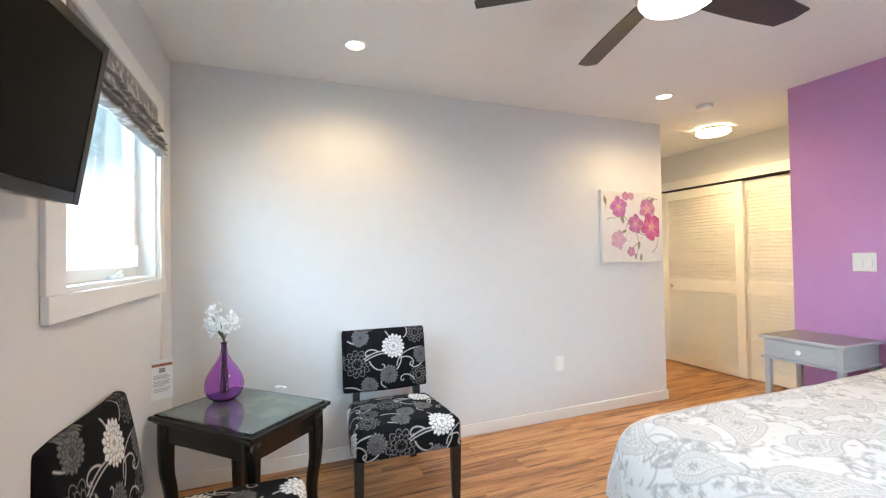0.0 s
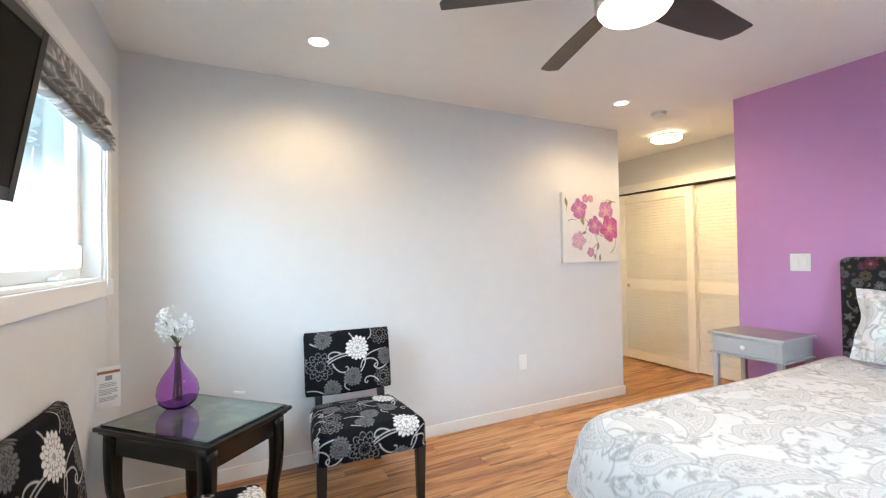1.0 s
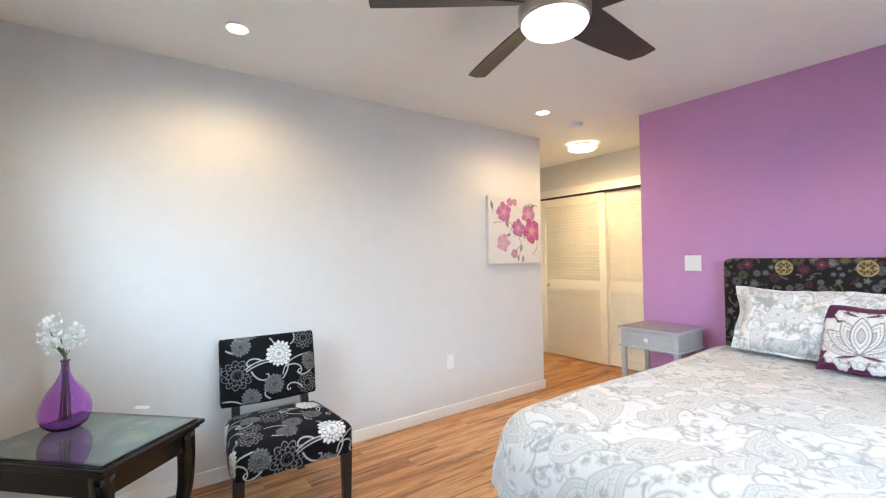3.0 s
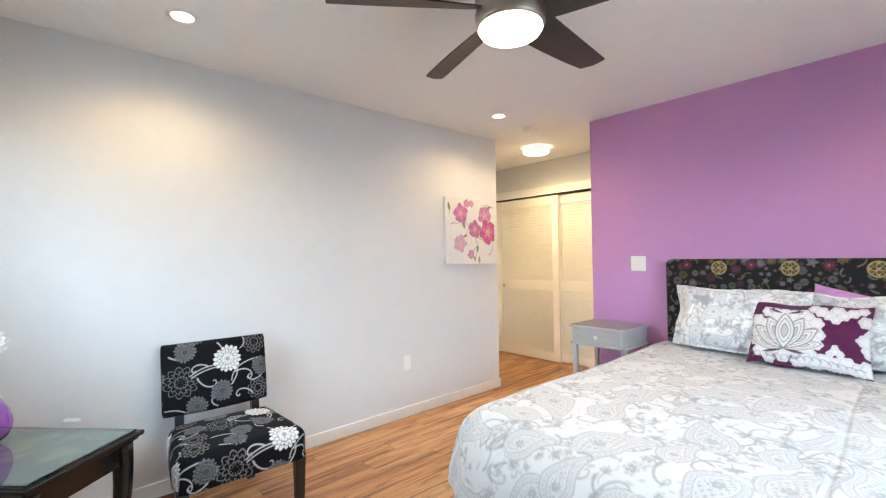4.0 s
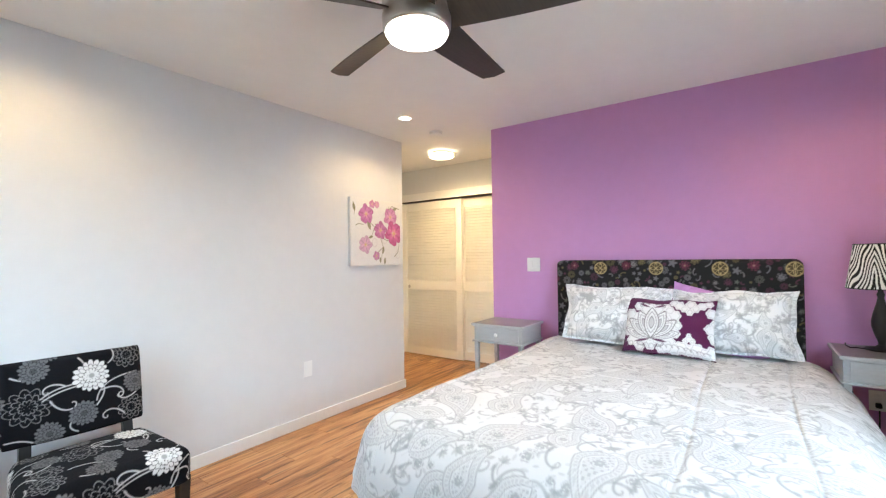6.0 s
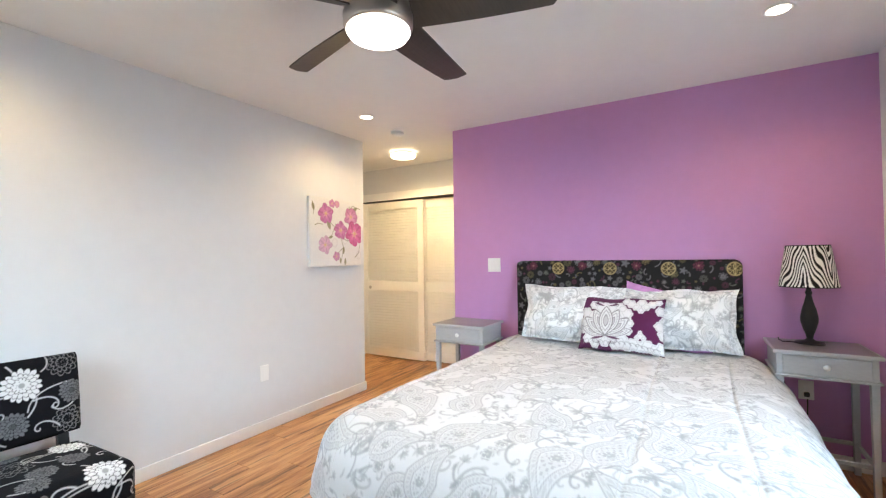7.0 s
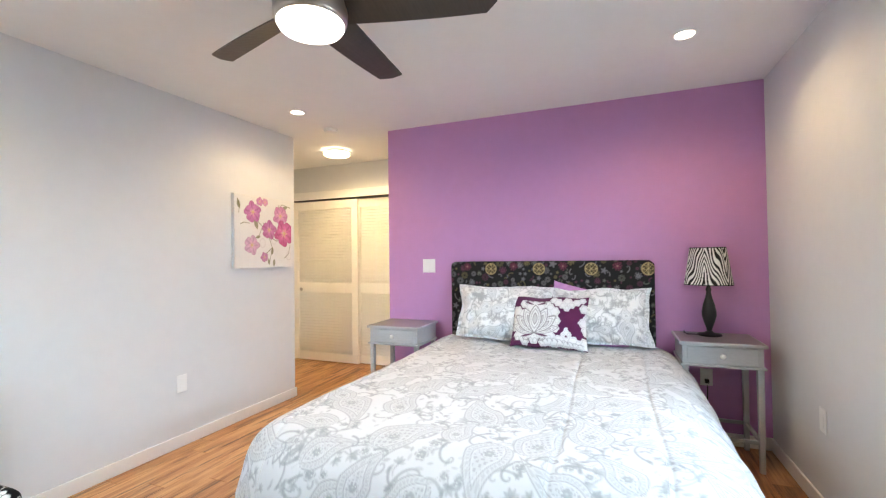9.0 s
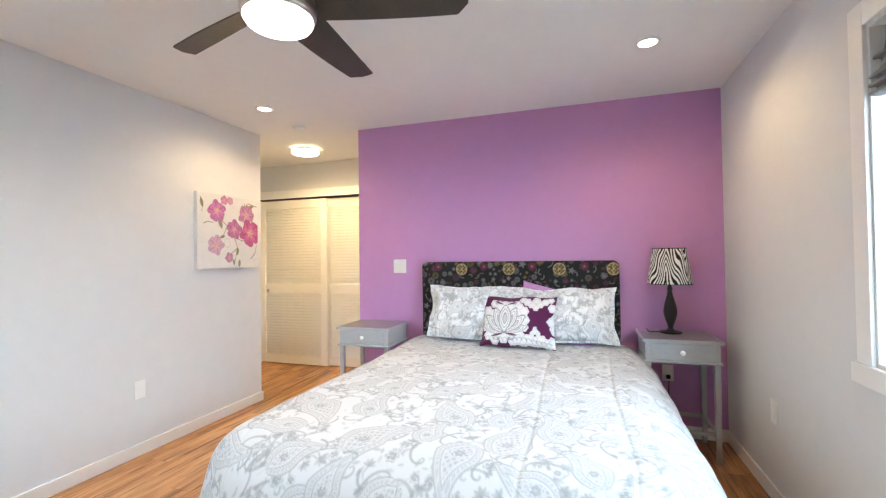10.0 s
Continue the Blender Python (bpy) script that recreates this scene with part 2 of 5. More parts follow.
def grid_part(name, P, mat, parent, dye=None, label="", back=None, close_u=False):
    """A sheet from an array of places (rows, columns, 3), with its printed colours. back: array of places for the far side, joined at the rim."""
    nu, nv = P.shape[:2]
    verts = P.reshape(-1, 3)
    idx = np.arange(nu * nv).reshape(nu, nv)

    def quads(ix):
        return np.stack([ix[:-1, :-1], ix[1:, :-1], ix[1:, 1:], ix[:-1, 1:]], -1).reshape(-1, 4)

    ring = np.vstack([idx, idx[:1]]) if close_u else idx
    faces = quads(ring)
    cols = dye
    if back is not None:
        verts = np.vstack([verts, back.reshape(-1, 3)])
        bidx = idx + nu * nv
        rim = np.concatenate([idx[0, :], idx[1:, -1], idx[-1, -2::-1], idx[-2:0:-1, 0]])
        brim = rim + nu * nv
        side = np.stack([rim, np.roll(rim, -1), np.roll(brim, -1), brim], -1)
        faces = np.vstack([faces, quads(bidx)[:, ::-1], side[:, ::-1]])
        if dye is not None:
            cols = np.concatenate([dye.reshape(-1, 3), dye.reshape(-1, 3)])
    data = bpy.data.meshes.new(name)
    data.from_pydata(verts.tolist(), [], faces.tolist())
    if cols is not None:
        attr = data.color_attributes.new("dye", "FLOAT_COLOR", "POINT")
        attr.data.foreach_set("color", np.concatenate([cols.reshape(-1, 3), np.ones((len(verts), 1))], 1).astype(np.float32).ravel())
    data.materials.append(mat)
    data.polygons.foreach_set("use_smooth", [True] * len(data.polygons))
    ob = new(name, data)
    ob.parent = parent
    if label:
        ob["label"] = label
    return ob


def structure(ob, label, category):
    return tagged(ob, label, category, kind="structure")


# ---- the shell ----
T = 0.14


def shell(name, boxes, mat, label, category="wall"):
    bm = bmesh.new()
    for b in boxes:
        box(bm, *b)
    return structure(part(name, bm, mat), label, category)


# openings: window 1 in the window wall (y, z), window 2 in the wall beside the bed (x, z)
W1 = (1.475, 2.49, 1.212, 2.06)
W2 = (0.62, 1.815, 0.905, 2.06)
shell("wall_west", [(WX - T, WX, RY - T, W1[0], 0, HT), (WX - T, WX, W1[1], GY + T, 0, HT), (WX - T, WX, W1[0], W1[1], 0, W1[2]), (WX - T, WX, W1[0], W1[1], W1[3], HT)],
      M_GREY, "light grey painted window wall with a casement window")
shell("wall_north", [(WX, GX_END, GY, GY + 0.12, 0, HT)], M_GREY, "long light grey painted wall ending at the hallway")
shell("wall_east", [(PX, PX + 0.12, RY - T, PY_END, 0, HT)], M_PURPLE, "purple painted accent wall behind the bed")
shell("wall_south", [(WX, W2[0], RY - T, RY, 0, HT), (W2[1], PX, RY - T, RY, 0, HT), (W2[0], W2[1], RY - T, RY, 0, W2[2]), (W2[0], W2[1], RY - T, RY, W2[3], HT)],
      M_GREY, "light grey painted wall beside the bed with a window")
# the hallway nook in front of the closet
HALL_N, CL0, CL1 = 4.30, 2.02, 3.86
shell("wall_hall_closet", [(CLOSET_X, CLOSET_X + 0.12, PY_END, CL0, 0, HT), (CLOSET_X, CLOSET_X + 0.12, CL1, HALL_N, 0, HT), (CLOSET_X, CLOSET_X + 0.12, CL0, CL1, 2.045, HT)],
      M_GREY, "light grey hallway wall with a closet opening")
shell("wall_hall_end", [(GX_END - 0.12, CLOSET_X + 0.12, HALL_N, HALL_N + 0.12, 0, HT)], M_GREY, "plain grey wall at the end of the hallway")
shell("wall_hall_return", [(GX_END - 0.12, GX_END, GY + 0.12, HALL_N, 0, HT)], M_GREY, "plain grey hallway side wall")
shell("wall_hall_south", [(PX + 0.12, CLOSET_X, PY_END - 0.12, PY_END, 0, HT)], M_GREY, "plain grey hallway side wall")
shell("wall_closet_inside", [(CLOSET_X + 0.65, CLOSET_X + 0.70, CL0 - 0.1, CL1 + 0.1, 0, HT), (CLOSET_X + 0.12, CLOSET_X + 0.65, CL0 - 0.15, CL0 - 0.1, 0, HT), (CLOSET_X + 0.12, CLOSET_X + 0.65, CL1 + 0.1, CL1 + 0.15, 0, HT)],
      M_GREY, "plain grey closet interior walls")
shell("ceiling", [(WX - T, CLOSET_X + 0.7, RY - T, HALL_N + 0.12, HT, HT + 0.1)], M_CEIL, "smooth off-white painted ceiling", "ceiling")
FLOOR = shell("floor", [(WX - T, PX + 0.12, RY - T, GY + 0.12, -0.1, -0.008), (PX + 0.12, CLOSET_X + 0.7, PY_END - 0.12, HALL_N + 0.12, -0.1, -0.008), (GX_END - 0.12, PX + 0.12, GY + 0.12, HALL_N + 0.12, -0.1, -0.008)], M_SUBFLOOR, "warm oak laminate plank floor", "floor")

BH, BT = 0.082, 0.013


def board(name, x0, x1, y0, y1):
    return structure(part(name, boxed(x0, x1, y0, y1, 0, BH, bevel=0.003), M_TRIM), "white painted baseboard along the wall", "baseboard")


board("baseboard", WX + BT, GX_END + BT, GY - BT, GY)
board("baseboard", GX_END, GX_END + BT, GY, HALL_N)
board("baseboard", WX, WX + BT, RY, GY)
board("baseboard", WX + BT, PX - BT, RY, RY + BT)
board("baseboard", PX - BT, PX, RY, PY_END + BT)
board("baseboard", PX, CLOSET_X, PY_END, PY_END + BT)
# ---- printed patterns ----


class Canvas:
    """A flat piece of cloth in metres, painted cell by cell; the colours go onto the mesh."""

    def __init__(self, width, height, step, base, seed=1):
        self.nu, self.nv, self.step = int(width / step) + 1, int(height / step) + 1, step
        self.u, self.v = np.linspace(0, width, self.nu), np.linspace(0, height, self.nv)
        self.col = np.ones((self.nu, self.nv, 3)) * np.array(base)
        self.rng = np.random.default_rng(seed)
        self.col *= 1 + 0.04 * self.rng.standard_normal((self.nu, self.nv, 1))

    def window(self, cx, cy, r):
        a0, a1 = np.searchsorted(self.u, [cx - r, cx + r])
        b0, b1 = np.searchsorted(self.v, [cy - r, cy + r])
        U, V = np.meshgrid(self.u[a0:a1] - cx, self.v[b0:b1] - cy, indexing="ij")
        return (slice(a0, a1), slice(b0, b1)), U, V

    def paint(self, where, mask, colour, alpha=1.0):
        m = np.clip(mask, 0, 1)[..., None] * alpha
        self.col[where] = self.col[where] * (1 - m) + np.array(colour) * m

    def soft(self, distance, width=None):
        return np.clip(0.5 - distance / (width or self.step * 1.2), 0, 1)

    def stroke(self, points, w0, w1, colour, alpha=1.0):
        points = np.array(points, float)
        c, r = points.mean(0), np.abs(points - points.mean(0)).max() + max(w0, w1) + 2 * self.step
        where, U, V = self.window(c[0], c[1], r)
        if U.size == 0:
            return
        best = np.full(U.shape, 9.0)
        q = points - c
        for i in range(len(q) - 1):
            a, d = q[i], q[i + 1] - q[i]
            k = np.clip(((U - a[0]) * d[0] + (V - a[1]) * d[1]) / (d @ d + 1e-12), 0, 1)
            w = (w0 + (w1 - w0) * (i + k) / (len(q) - 1)) / 2
            best = np.minimum(best, np.hypot(U - a[0] - k * d[0], V - a[1] - k * d[1]) - w)
        self.paint(where, self.soft(best), colour, alpha)

    def hook(self, x, y, size, angle, turn, w0, w1, colour, alpha=1.0):
        """A scroll: a line that winds up at its end."""
        pts, p, a, n = [], np.array([x, y], float), angle, 26
        for i in range(n):
            pts.append(p.copy())
            p = p + size * (1.35 - i / n) / n * 1.6 * np.array([math.cos(a), math.sin(a)])
            a += turn * (0.075 + 0.48 * (i / n) ** 2)
        self.stroke(pts, w0, w1, colour, alpha)

    def mum(self, cx, cy, r, colour, dark, n=15, rings=3, alpha=1.0):
        """A many-petalled round flower."""
        where, U, V = self.window(cx, cy, r * 1.25)
        rho, th = np.hypot(U, V), np.arctan2(V, U)
        for k in range(rings):
            rk, ph, nk = r * (1 - 0.27 * k), k * 1.3 + cx * 7, n - 2 * k
            edge = rk * (0.84 + 0.19 * np.abs(np.cos(nk * th / 2 + ph)) + 0.05 * np.sin(3 * th + ph * 2) + 0.04 * np.sin(7 * th + ph))
            self.paint(where, self.soft(rho - edge - self.step * 0.9), dark)
            gap = np.abs(np.cos(nk * th / 2 + ph)) < 0.16
            self.paint(where, self.soft(rho - edge) * (1 - gap * (rho > rk * 0.45)), colour, alpha)
        self.paint(where, self.soft(rho - r * 0.16), dark, 0.5)

    def line_mum(self, cx, cy, r, colour, n=11, alpha=0.8):
        """The same flower in outline."""
        where, U, V = self.window(cx, cy, r * 1.25)
        rho, th = np.hypot(U, V), np.arctan2(V, U)
        for k in range(3):
            rk = r * (1 - 0.3 * k)
            edge = rk * (0.78 + 0.24 * np.abs(np.cos(n * th / 2 + k)))
            self.paint(where, self.soft(np.abs(rho - edge) - self.step * 0.45), colour, alpha)
        ray = (np.abs(np.sin(n * th / 2)) < 0.13) & (rho < r * 0.8)
        self.paint(where, ray * 0.5, colour, alpha)

    def leaf(self, cx, cy, r, angle, colour, alpha=1.0, slim=0.4):
        where, U, V = self.window(cx, cy, r * 1.2)
        a, b = U * math.cos(angle) + V * math.sin(angle), -U * math.sin(angle) + V * math.cos(angle)
        f = np.abs(b) - r * slim * np.clip(1 - (a / r) ** 2, 0, 1)
        self.paint(where, self.soft(f) * (np.abs(a) < r), colour, alpha)

    def paisley(self, cx, cy, r, angle, flip, colour, light):
        """A bent drop with nested outlines, a dotted filling and a curled tip."""
        where, U, V = self.window(cx, cy, r * 1.7)
        if U.size == 0:
            return
        a, b = (U * math.cos(angle) + V * math.sin(angle)) / r, (-U * math.sin(angle) + V * math.cos(angle)) / r * flip
        b = b - 0.42 * np.clip(a + 0.2, 0, 2) ** 2
        half = 0.56 * np.sqrt(np.clip(1 - ((a + 0.28) / 0.72) ** 2, 0, 1)) * (a < -0.28) + 0.56 * np.clip(1 - ((a + 0.28) / 1.5), 0, 1) ** 1.25 * (a >= -0.28)
        f = (np.abs(b) - half) * r
        f = np.where(np.abs(a) > 1.25, 1.0, f)
        self.paint(where, self.soft(f), light)
        pale = tuple(0.5 * p + 0.5 * q for p, q in zip(colour, light))
        self.paint(where, self.soft(np.abs(f + 0.003) - 0.003), colour, 0.8)
        beads = 0.55 + 0.45 * np.sin(np.arctan2(b, a + 0.3) * 26)
        self.paint(where, self.soft(np.abs(f + 0.018) - 0.0075), pale, 0.9)
        self.paint(where, self.soft(np.abs(f + 0.018) - 0.006) * (beads > 0.75), light, 0.7)
        self.paint(where, self.soft(np.abs(f + 0.031) - 0.0022), colour, 0.9)
        core = self.soft(f + 0.040)
        hatch = np.sin(a * 30 + 9 * b) * np.sin(b * 34 - 4 * a)
        self.paint(where, core, pale, 0.45)
        self.paint(where, core * (hatch > 0.25), colour, 0.55)
        c, s = math.cos(angle), math.sin(angle)
        ex, ey = cx + r * 1.05 * c, cy + r * 1.05 * s
        self.hook(ex - 0.3 * r * c, ey - 0.3 * r * s, r * 0.55, angle + 0.9 * flip, flip * 1.2, 0.010, 0.004, colour, 0.8)
        self.mum(cx - 0.42 * r * c, cy - 0.42 * r * s, r * 0.2, colour, light, n=8, rings=2, alpha=0.8)


def paisley_cloth(width, height, step, seed, big=0.125, gap=0.168, tone=0.655, fill=420):
    base, grey = (tone, tone, tone + 0.005), (0.50 * tone, 0.51 * tone, 0.525 * tone)
    c = Canvas(width, height, step, base, seed)
    c.col[:] = base
    rng, placed = np.random.default_rng(seed), []
    for _ in range(2600):
        p, r = (rng.uniform(0, width), rng.uniform(0, height)), big * rng.uniform(0.7, 1.15)
        if all(math.hypot(p[0] - q[0], p[1] - q[1]) > gap + 0.4 * (r + s - 2 * big) for *q, s in placed):
            placed.append((*p, r))
    for x, y, r in placed:
        for k in range(14):
            a, d = rng.uniform(0, 6.3), r * rng.uniform(0.85, 1.5)
            lx, ly, la = x + d * math.cos(a), y + d * math.sin(a), rng.uniform(0, 6.3)
            kind = rng.integers(0, 5)
            if kind <= 1:
                size = rng.uniform(0.012, 0.024)
                for j in range(-2, 3):
                    turn = la + 0.62 * j
                    c.leaf(lx + 0.8 * size * math.cos(turn), ly + 0.8 * size * math.sin(turn), size * (1.05 - 0.16 * abs(j)), turn, grey, rng.uniform(0.4, 0.75), 0.36)
                c.stroke([(lx, ly), (lx - 1.5 * size * math.cos(la + 0.3), ly - 1.5 * size * math.sin(la + 0.3)), (lx - 2.4 * size * math.cos(la), ly - 2.4 * size * math.sin(la))], 0.006, 0.003, grey, 0.7)
            elif kind == 2:
                c.mum(lx, ly, rng.uniform(0.014, 0.026), grey, base, n=6, rings=2, alpha=0.8)
            else:
                c.hook(lx, ly, rng.uniform(0.06, 0.13), la, rng.choice([-1, 1]), 0.011, 0.005, grey, rng.uniform(0.5, 0.85))
                c.leaf(lx, ly, 0.02, la + 0.5, grey, rng.uniform(0.4, 0.7), 0.35)
    for _ in range(int(fill * width * height)):
        c.leaf(rng.uniform(0, width), rng.uniform(0, height), rng.uniform(0.008, 0.02), rng.uniform(0, 6.3), grey, rng.uniform(0.25, 0.7), rng.uniform(0.25, 0.5))
    for x, y, r in placed:
        c.paisley(x, y, r, rng.uniform(0, 6.3), rng.choice([-1, 1]), grey, base)
    return c


def blossom_cloth(width, height, step, seed, dx=0.0, dy=0.0):
    """Black upholstery cloth with white and grey round flowers on winding stems."""
    black, white, grey, mid = (0.007, 0.007, 0.009), (0.66, 0.65, 0.64), (0.13, 0.13, 0.135), (0.50, 0.49, 0.485)
    c = Canvas(width, height, step, black, seed)
    for oy in np.arange(dy, height + 0.01, 0.37):
        for ox in np.arange(dx - 0.53, width + 0.53, 0.53):
            def at(x, y):
                return ox + x * 0.53, oy + y * 0.365
            for x, y, a, t, s in ((0.40, 0.66, 2.6, 0.9, 0.10), (0.66, 0.52, 0.3, -1.0, 0.13), (0.83, 0.14, 2.2, 1.0, 0.12), (0.30, 0.50, -1.1, 0.8, 0.12), (0.97, 0.46, -2.2, -0.8, 0.12), (0.06, 0.86, -0.6, 0.85, 0.13), (0.62, 0.34, 0.9, 0.4, 0.10), (0.50, 0.98, -0.8, -0.9, 0.10)):
                c.hook(*at(x, y), s * 0.9, a, t * 1.25, 0.0060, 0.0038, mid)
            for p, q, e in (((0.62, 0.40), (0.64, 0.66), (0.93, 0.68)), ((0.50, 0.63), (0.36, 0.62), (0.25, 0.52)), ((0.47, 0.66), (0.33, 0.66), (0.24, 0.55)), ((0.02, 0.10), (0.12, 0.13), (0.22, 0.02)), ((0.44, 0.20), (0.40, 0.12), (0.48, 0.06)), ((0.72, 0.86), (0.78, 0.92), (0.76, 1.02))):
                c.stroke([at(*[(1 - k) ** 2 * p[i] + 2 * k * (1 - k) * q[i] + k * k * e[i] for i in (0, 1)]) for k in np.linspace(0, 1, 9)], 0.0046, 0.0050, mid)
            for x, y, r in ((0.16, 0.48, 0.080), (0.87, 0.93, 0.060), (0.89, 0.2, 0.058)):
                c.line_mum(*at(x, y), r, (0.34, 0.33, 0.33))
            for x, y, r in ((0.525, 0.27, 0.055), (0.93, 0.55, 0.052), (0.29, 0.11, 0.052), (0.2, 0.9, 0.052)):
                c.mum(*at(x, y), r, grey, black, n=17, rings=4)
            c.mum(*at(0.59, 0.73), 0.071, white, black, n=17, rings=3)
    return c


# ---- soft shapes ----


def bend(a, limit, r, drop):
    """Distance a along cloth from the middle: how far out it lies and how far it hangs down."""
    flat, arc = limit - r, r * math.pi / 2
    out = np.where(a < flat, a, np.where(a < flat + arc, flat + r * np.sin(np.clip((a - flat) / r, 0, math.pi / 2)), limit))
    down = np.where(a < flat, 0, np.where(a < flat + arc, r - r * np.cos(np.clip((a - flat) / r, 0, math.pi / 2)), r + a - flat - arc))
    return out, np.minimum(down, drop)


def draped(S, Tv, half, y_front, y_back, r, rc, drop, back_drop=True):
    """Cloth over a soft box: S across from -, Tv along, from the front edge (y_front) to the back. Returns places with z = 0 on top."""
    sx, dx = bend(np.abs(S), half, r, drop)
    sx = np.sign(S) * sx
    mid, hl = (y_front + y_back) / 2, (y_back - y_front) / 2
    front, df = bend(np.abs(Tv), hl, r, drop)
    if not back_drop:
        front, df = np.where(Tv > 0, np.clip(Tv, 0, hl), front), np.where(Tv > 0, 0, df)
    y = np.sign(Tv) * front
    qx, qy = np.clip((np.abs(sx) - half + rc) / rc, 0, 1), np.clip((np.abs(y) - hl + rc) / rc, 0, 1)
    if not back_drop:
        qy = np.where(Tv > 0, 0, qy)
    px, py = qx * np.sqrt(1 - qy ** 2 / 2), qy * np.sqrt(1 - qx ** 2 / 2)
    both = (qx > 0) & (qy > 0)
    sx = np.where(both, np.sign(S) * (half - rc + px * rc), sx)
    y = np.where(both, np.sign(Tv) * (hl - rc + py * rc), y)
    down = (dx ** 4 + df ** 4) ** 0.25
    return np.stack([sx, mid + y, -np.minimum(down, drop)], -1)


def lumps(x, y, scale, seed):
    k = np.random.default_rng(seed)
    out = 0
    for i in range(7):
        a, f, p = k.uniform(0, 6.3), scale * k.uniform(0.5, 1.8), k.uniform(0, 6.3)
        out = out + np.sin(f * (x * math.cos(a) + y * math.sin(a)) + p) / 7
    return out


def pillow_parts(name, w, h, t, cloth, mat, parent, flange=0.0, seed=1, corner=0.0):
    """A stuffed pillow standing on its lower edge: width along x, its front towards -y."""
    nu, nv = cloth.nu, cloth.nv
    U, V = np.meshgrid(np.linspace(-1, 1, nu), np.linspace(-1, 1, nv), indexing="ij")
    fu, fv = np.clip(np.abs(U) / (1 - flange), 0, 1), np.clip(np.abs(V) / (1 - flange), 0, 1)
    puff = np.clip((1 - fu ** 3) * (1 - fv ** 3), 0, 1) ** 0.55
    qx, qy = np.clip((np.abs(U) - 0.72) / 0.28, 0, 1), np.clip((np.abs(V) - 0.6) / 0.4, 0, 1)
    both = (qx > 0) & (qy > 0)
    U, V = np.where(both, np.sign(U) * (0.72 + 0.28 * qx * np.sqrt(1 - corner * qy ** 2)), U), np.where(both, np.sign(V) * (0.6 + 0.4 * qy * np.sqrt(1 - corner * qx ** 2)), V)
    x = U * w / 2 * (1 - (0.06 + 0.6 * flange) * (1 - V ** 2)) + (flange > 0) * 0.005 * np.sin(6 * V + seed) * np.abs(U) ** 6 * (1 - 0.05 * np.clip(V, 0, 1) * (1 - flange * 10))
    z = h / 2 + V * h / 2 * (1 - (0.06 + 0.55 * flange * (V > 0)) * (1 - np.abs(U) ** 3)) + (flange > 0) * 0.007 * np.sin(5 * U + 2 * seed) * np.clip(V, 0, 1) ** 6 + 0.012 * lumps(U * 2, V * 2, 3, seed + 5)
    wave = 0.007 * lumps(U * w, V * h, 26, seed) + (flange > 0) * 0.030 * lumps(U * w, V * h, 15, seed + 3) + (flange > 0) * 0.006 * np.sin(15 * (U * w + V * h) + 5 * np.sin(4 * U * w + seed)) * np.clip((np.maximum(np.abs(U), np.abs(V)) - 0.86) / 0.14, 0, 1)
    front = np.stack([x, -t / 2 * puff - 0.004 + wave, z], -1)
    rear = np.stack([x, t / 2 * puff + 0.004 + wave, z], -1)
    if flange:
        a0, b0 = int(nu * flange / 2), int(nv * flange / 2)
        rim = [front[i, b0] for i in range(a0, nu - a0, 3)] + [front[nu - a0 - 1, j] for j in range(b0, nv - b0, 3)]
        rim += [front[i, nv - b0 - 1] for i in range(nu - a0 - 1, a0, -3)] + [front[a0, j] for j in range(nv - b0 - 1, b0 - 1, -3)]
        part("flange_seam", tube([tuple(q + np.array([0, -0.0004, 0])) for q in rim], 0.0011, sides=5), M_SHADETHREAD, parent, "stitched seam of the flange")
    return grid_part(name, front, mat, parent, cloth.col, back=rear)


# ---- the bed ----
M_DUVET = printed("white_grey_paisley_cotton", 0.85, 800, 0.2, 0.1, folds=0.18)
M_BLOSSOMCLOTH = printed("black_floral_upholstery", 0.8, 700, 0.35, spec=0.08)
M_HEADCLOTH = printed("dark_medallion_upholstery", 0.75, 700, 0.3)
M_CUSHION = printed("plum_damask_velvet", 0.8, 800, 0.3, 0.15)
M_CANVAS = printed("printed_canvas", 0.7, 900, 0.3)
M_ZEBRA = printed("zebra_print_fabric", 0.8, 800, 0.2)

# seam thread; its grey paints the thin shadow line of the duvet's creases
M_SHADETHREAD = material("seam_shade_thread", (0.52, 0.50, 0.48), 0.8)

BED_Y = 0.507
bed = thing("bed", pose(0, BED_Y, 0), "queen bed made up with a white and grey paisley duvet", "bed")
part("mattress", boxed(1.33, 3.29, -0.755, 0.755, 0.36, 0.575, bevel=0.05, segments=4), M_TRIM, bed, smooth=True)
part("box_base", boxed(1.34, 3.29, -0.75, 0.75, 0.12, 0.36, bevel=0.01), M_SKIRT, bed)
for lx in (1.45, 3.18):
    for ly in (-0.66, 0.66):
        part("leg", boxed(lx - 0.03, lx + 0.03, ly - 0.03, ly + 0.03, 0, 0.12, bevel=0.004), M_LEG, bed)
# gathered skirt round the base
span = np.linspace(0, 1, 420)
perim = np.array([(3.28, 0.765), (1.325, 0.765), (1.325, -0.765), (3.28, -0.765)])
seg = np.linalg.norm(np.diff(perim, axis=0), axis=1)
run = span * seg.sum()
sxp, syp = np.interp(run, np.concatenate([[0], np.cumsum(seg)]), perim[:, 0]), np.interp(run, np.concatenate([[0], np.cumsum(seg)]), perim[:, 1])
P = np.zeros((420, 8, 3))
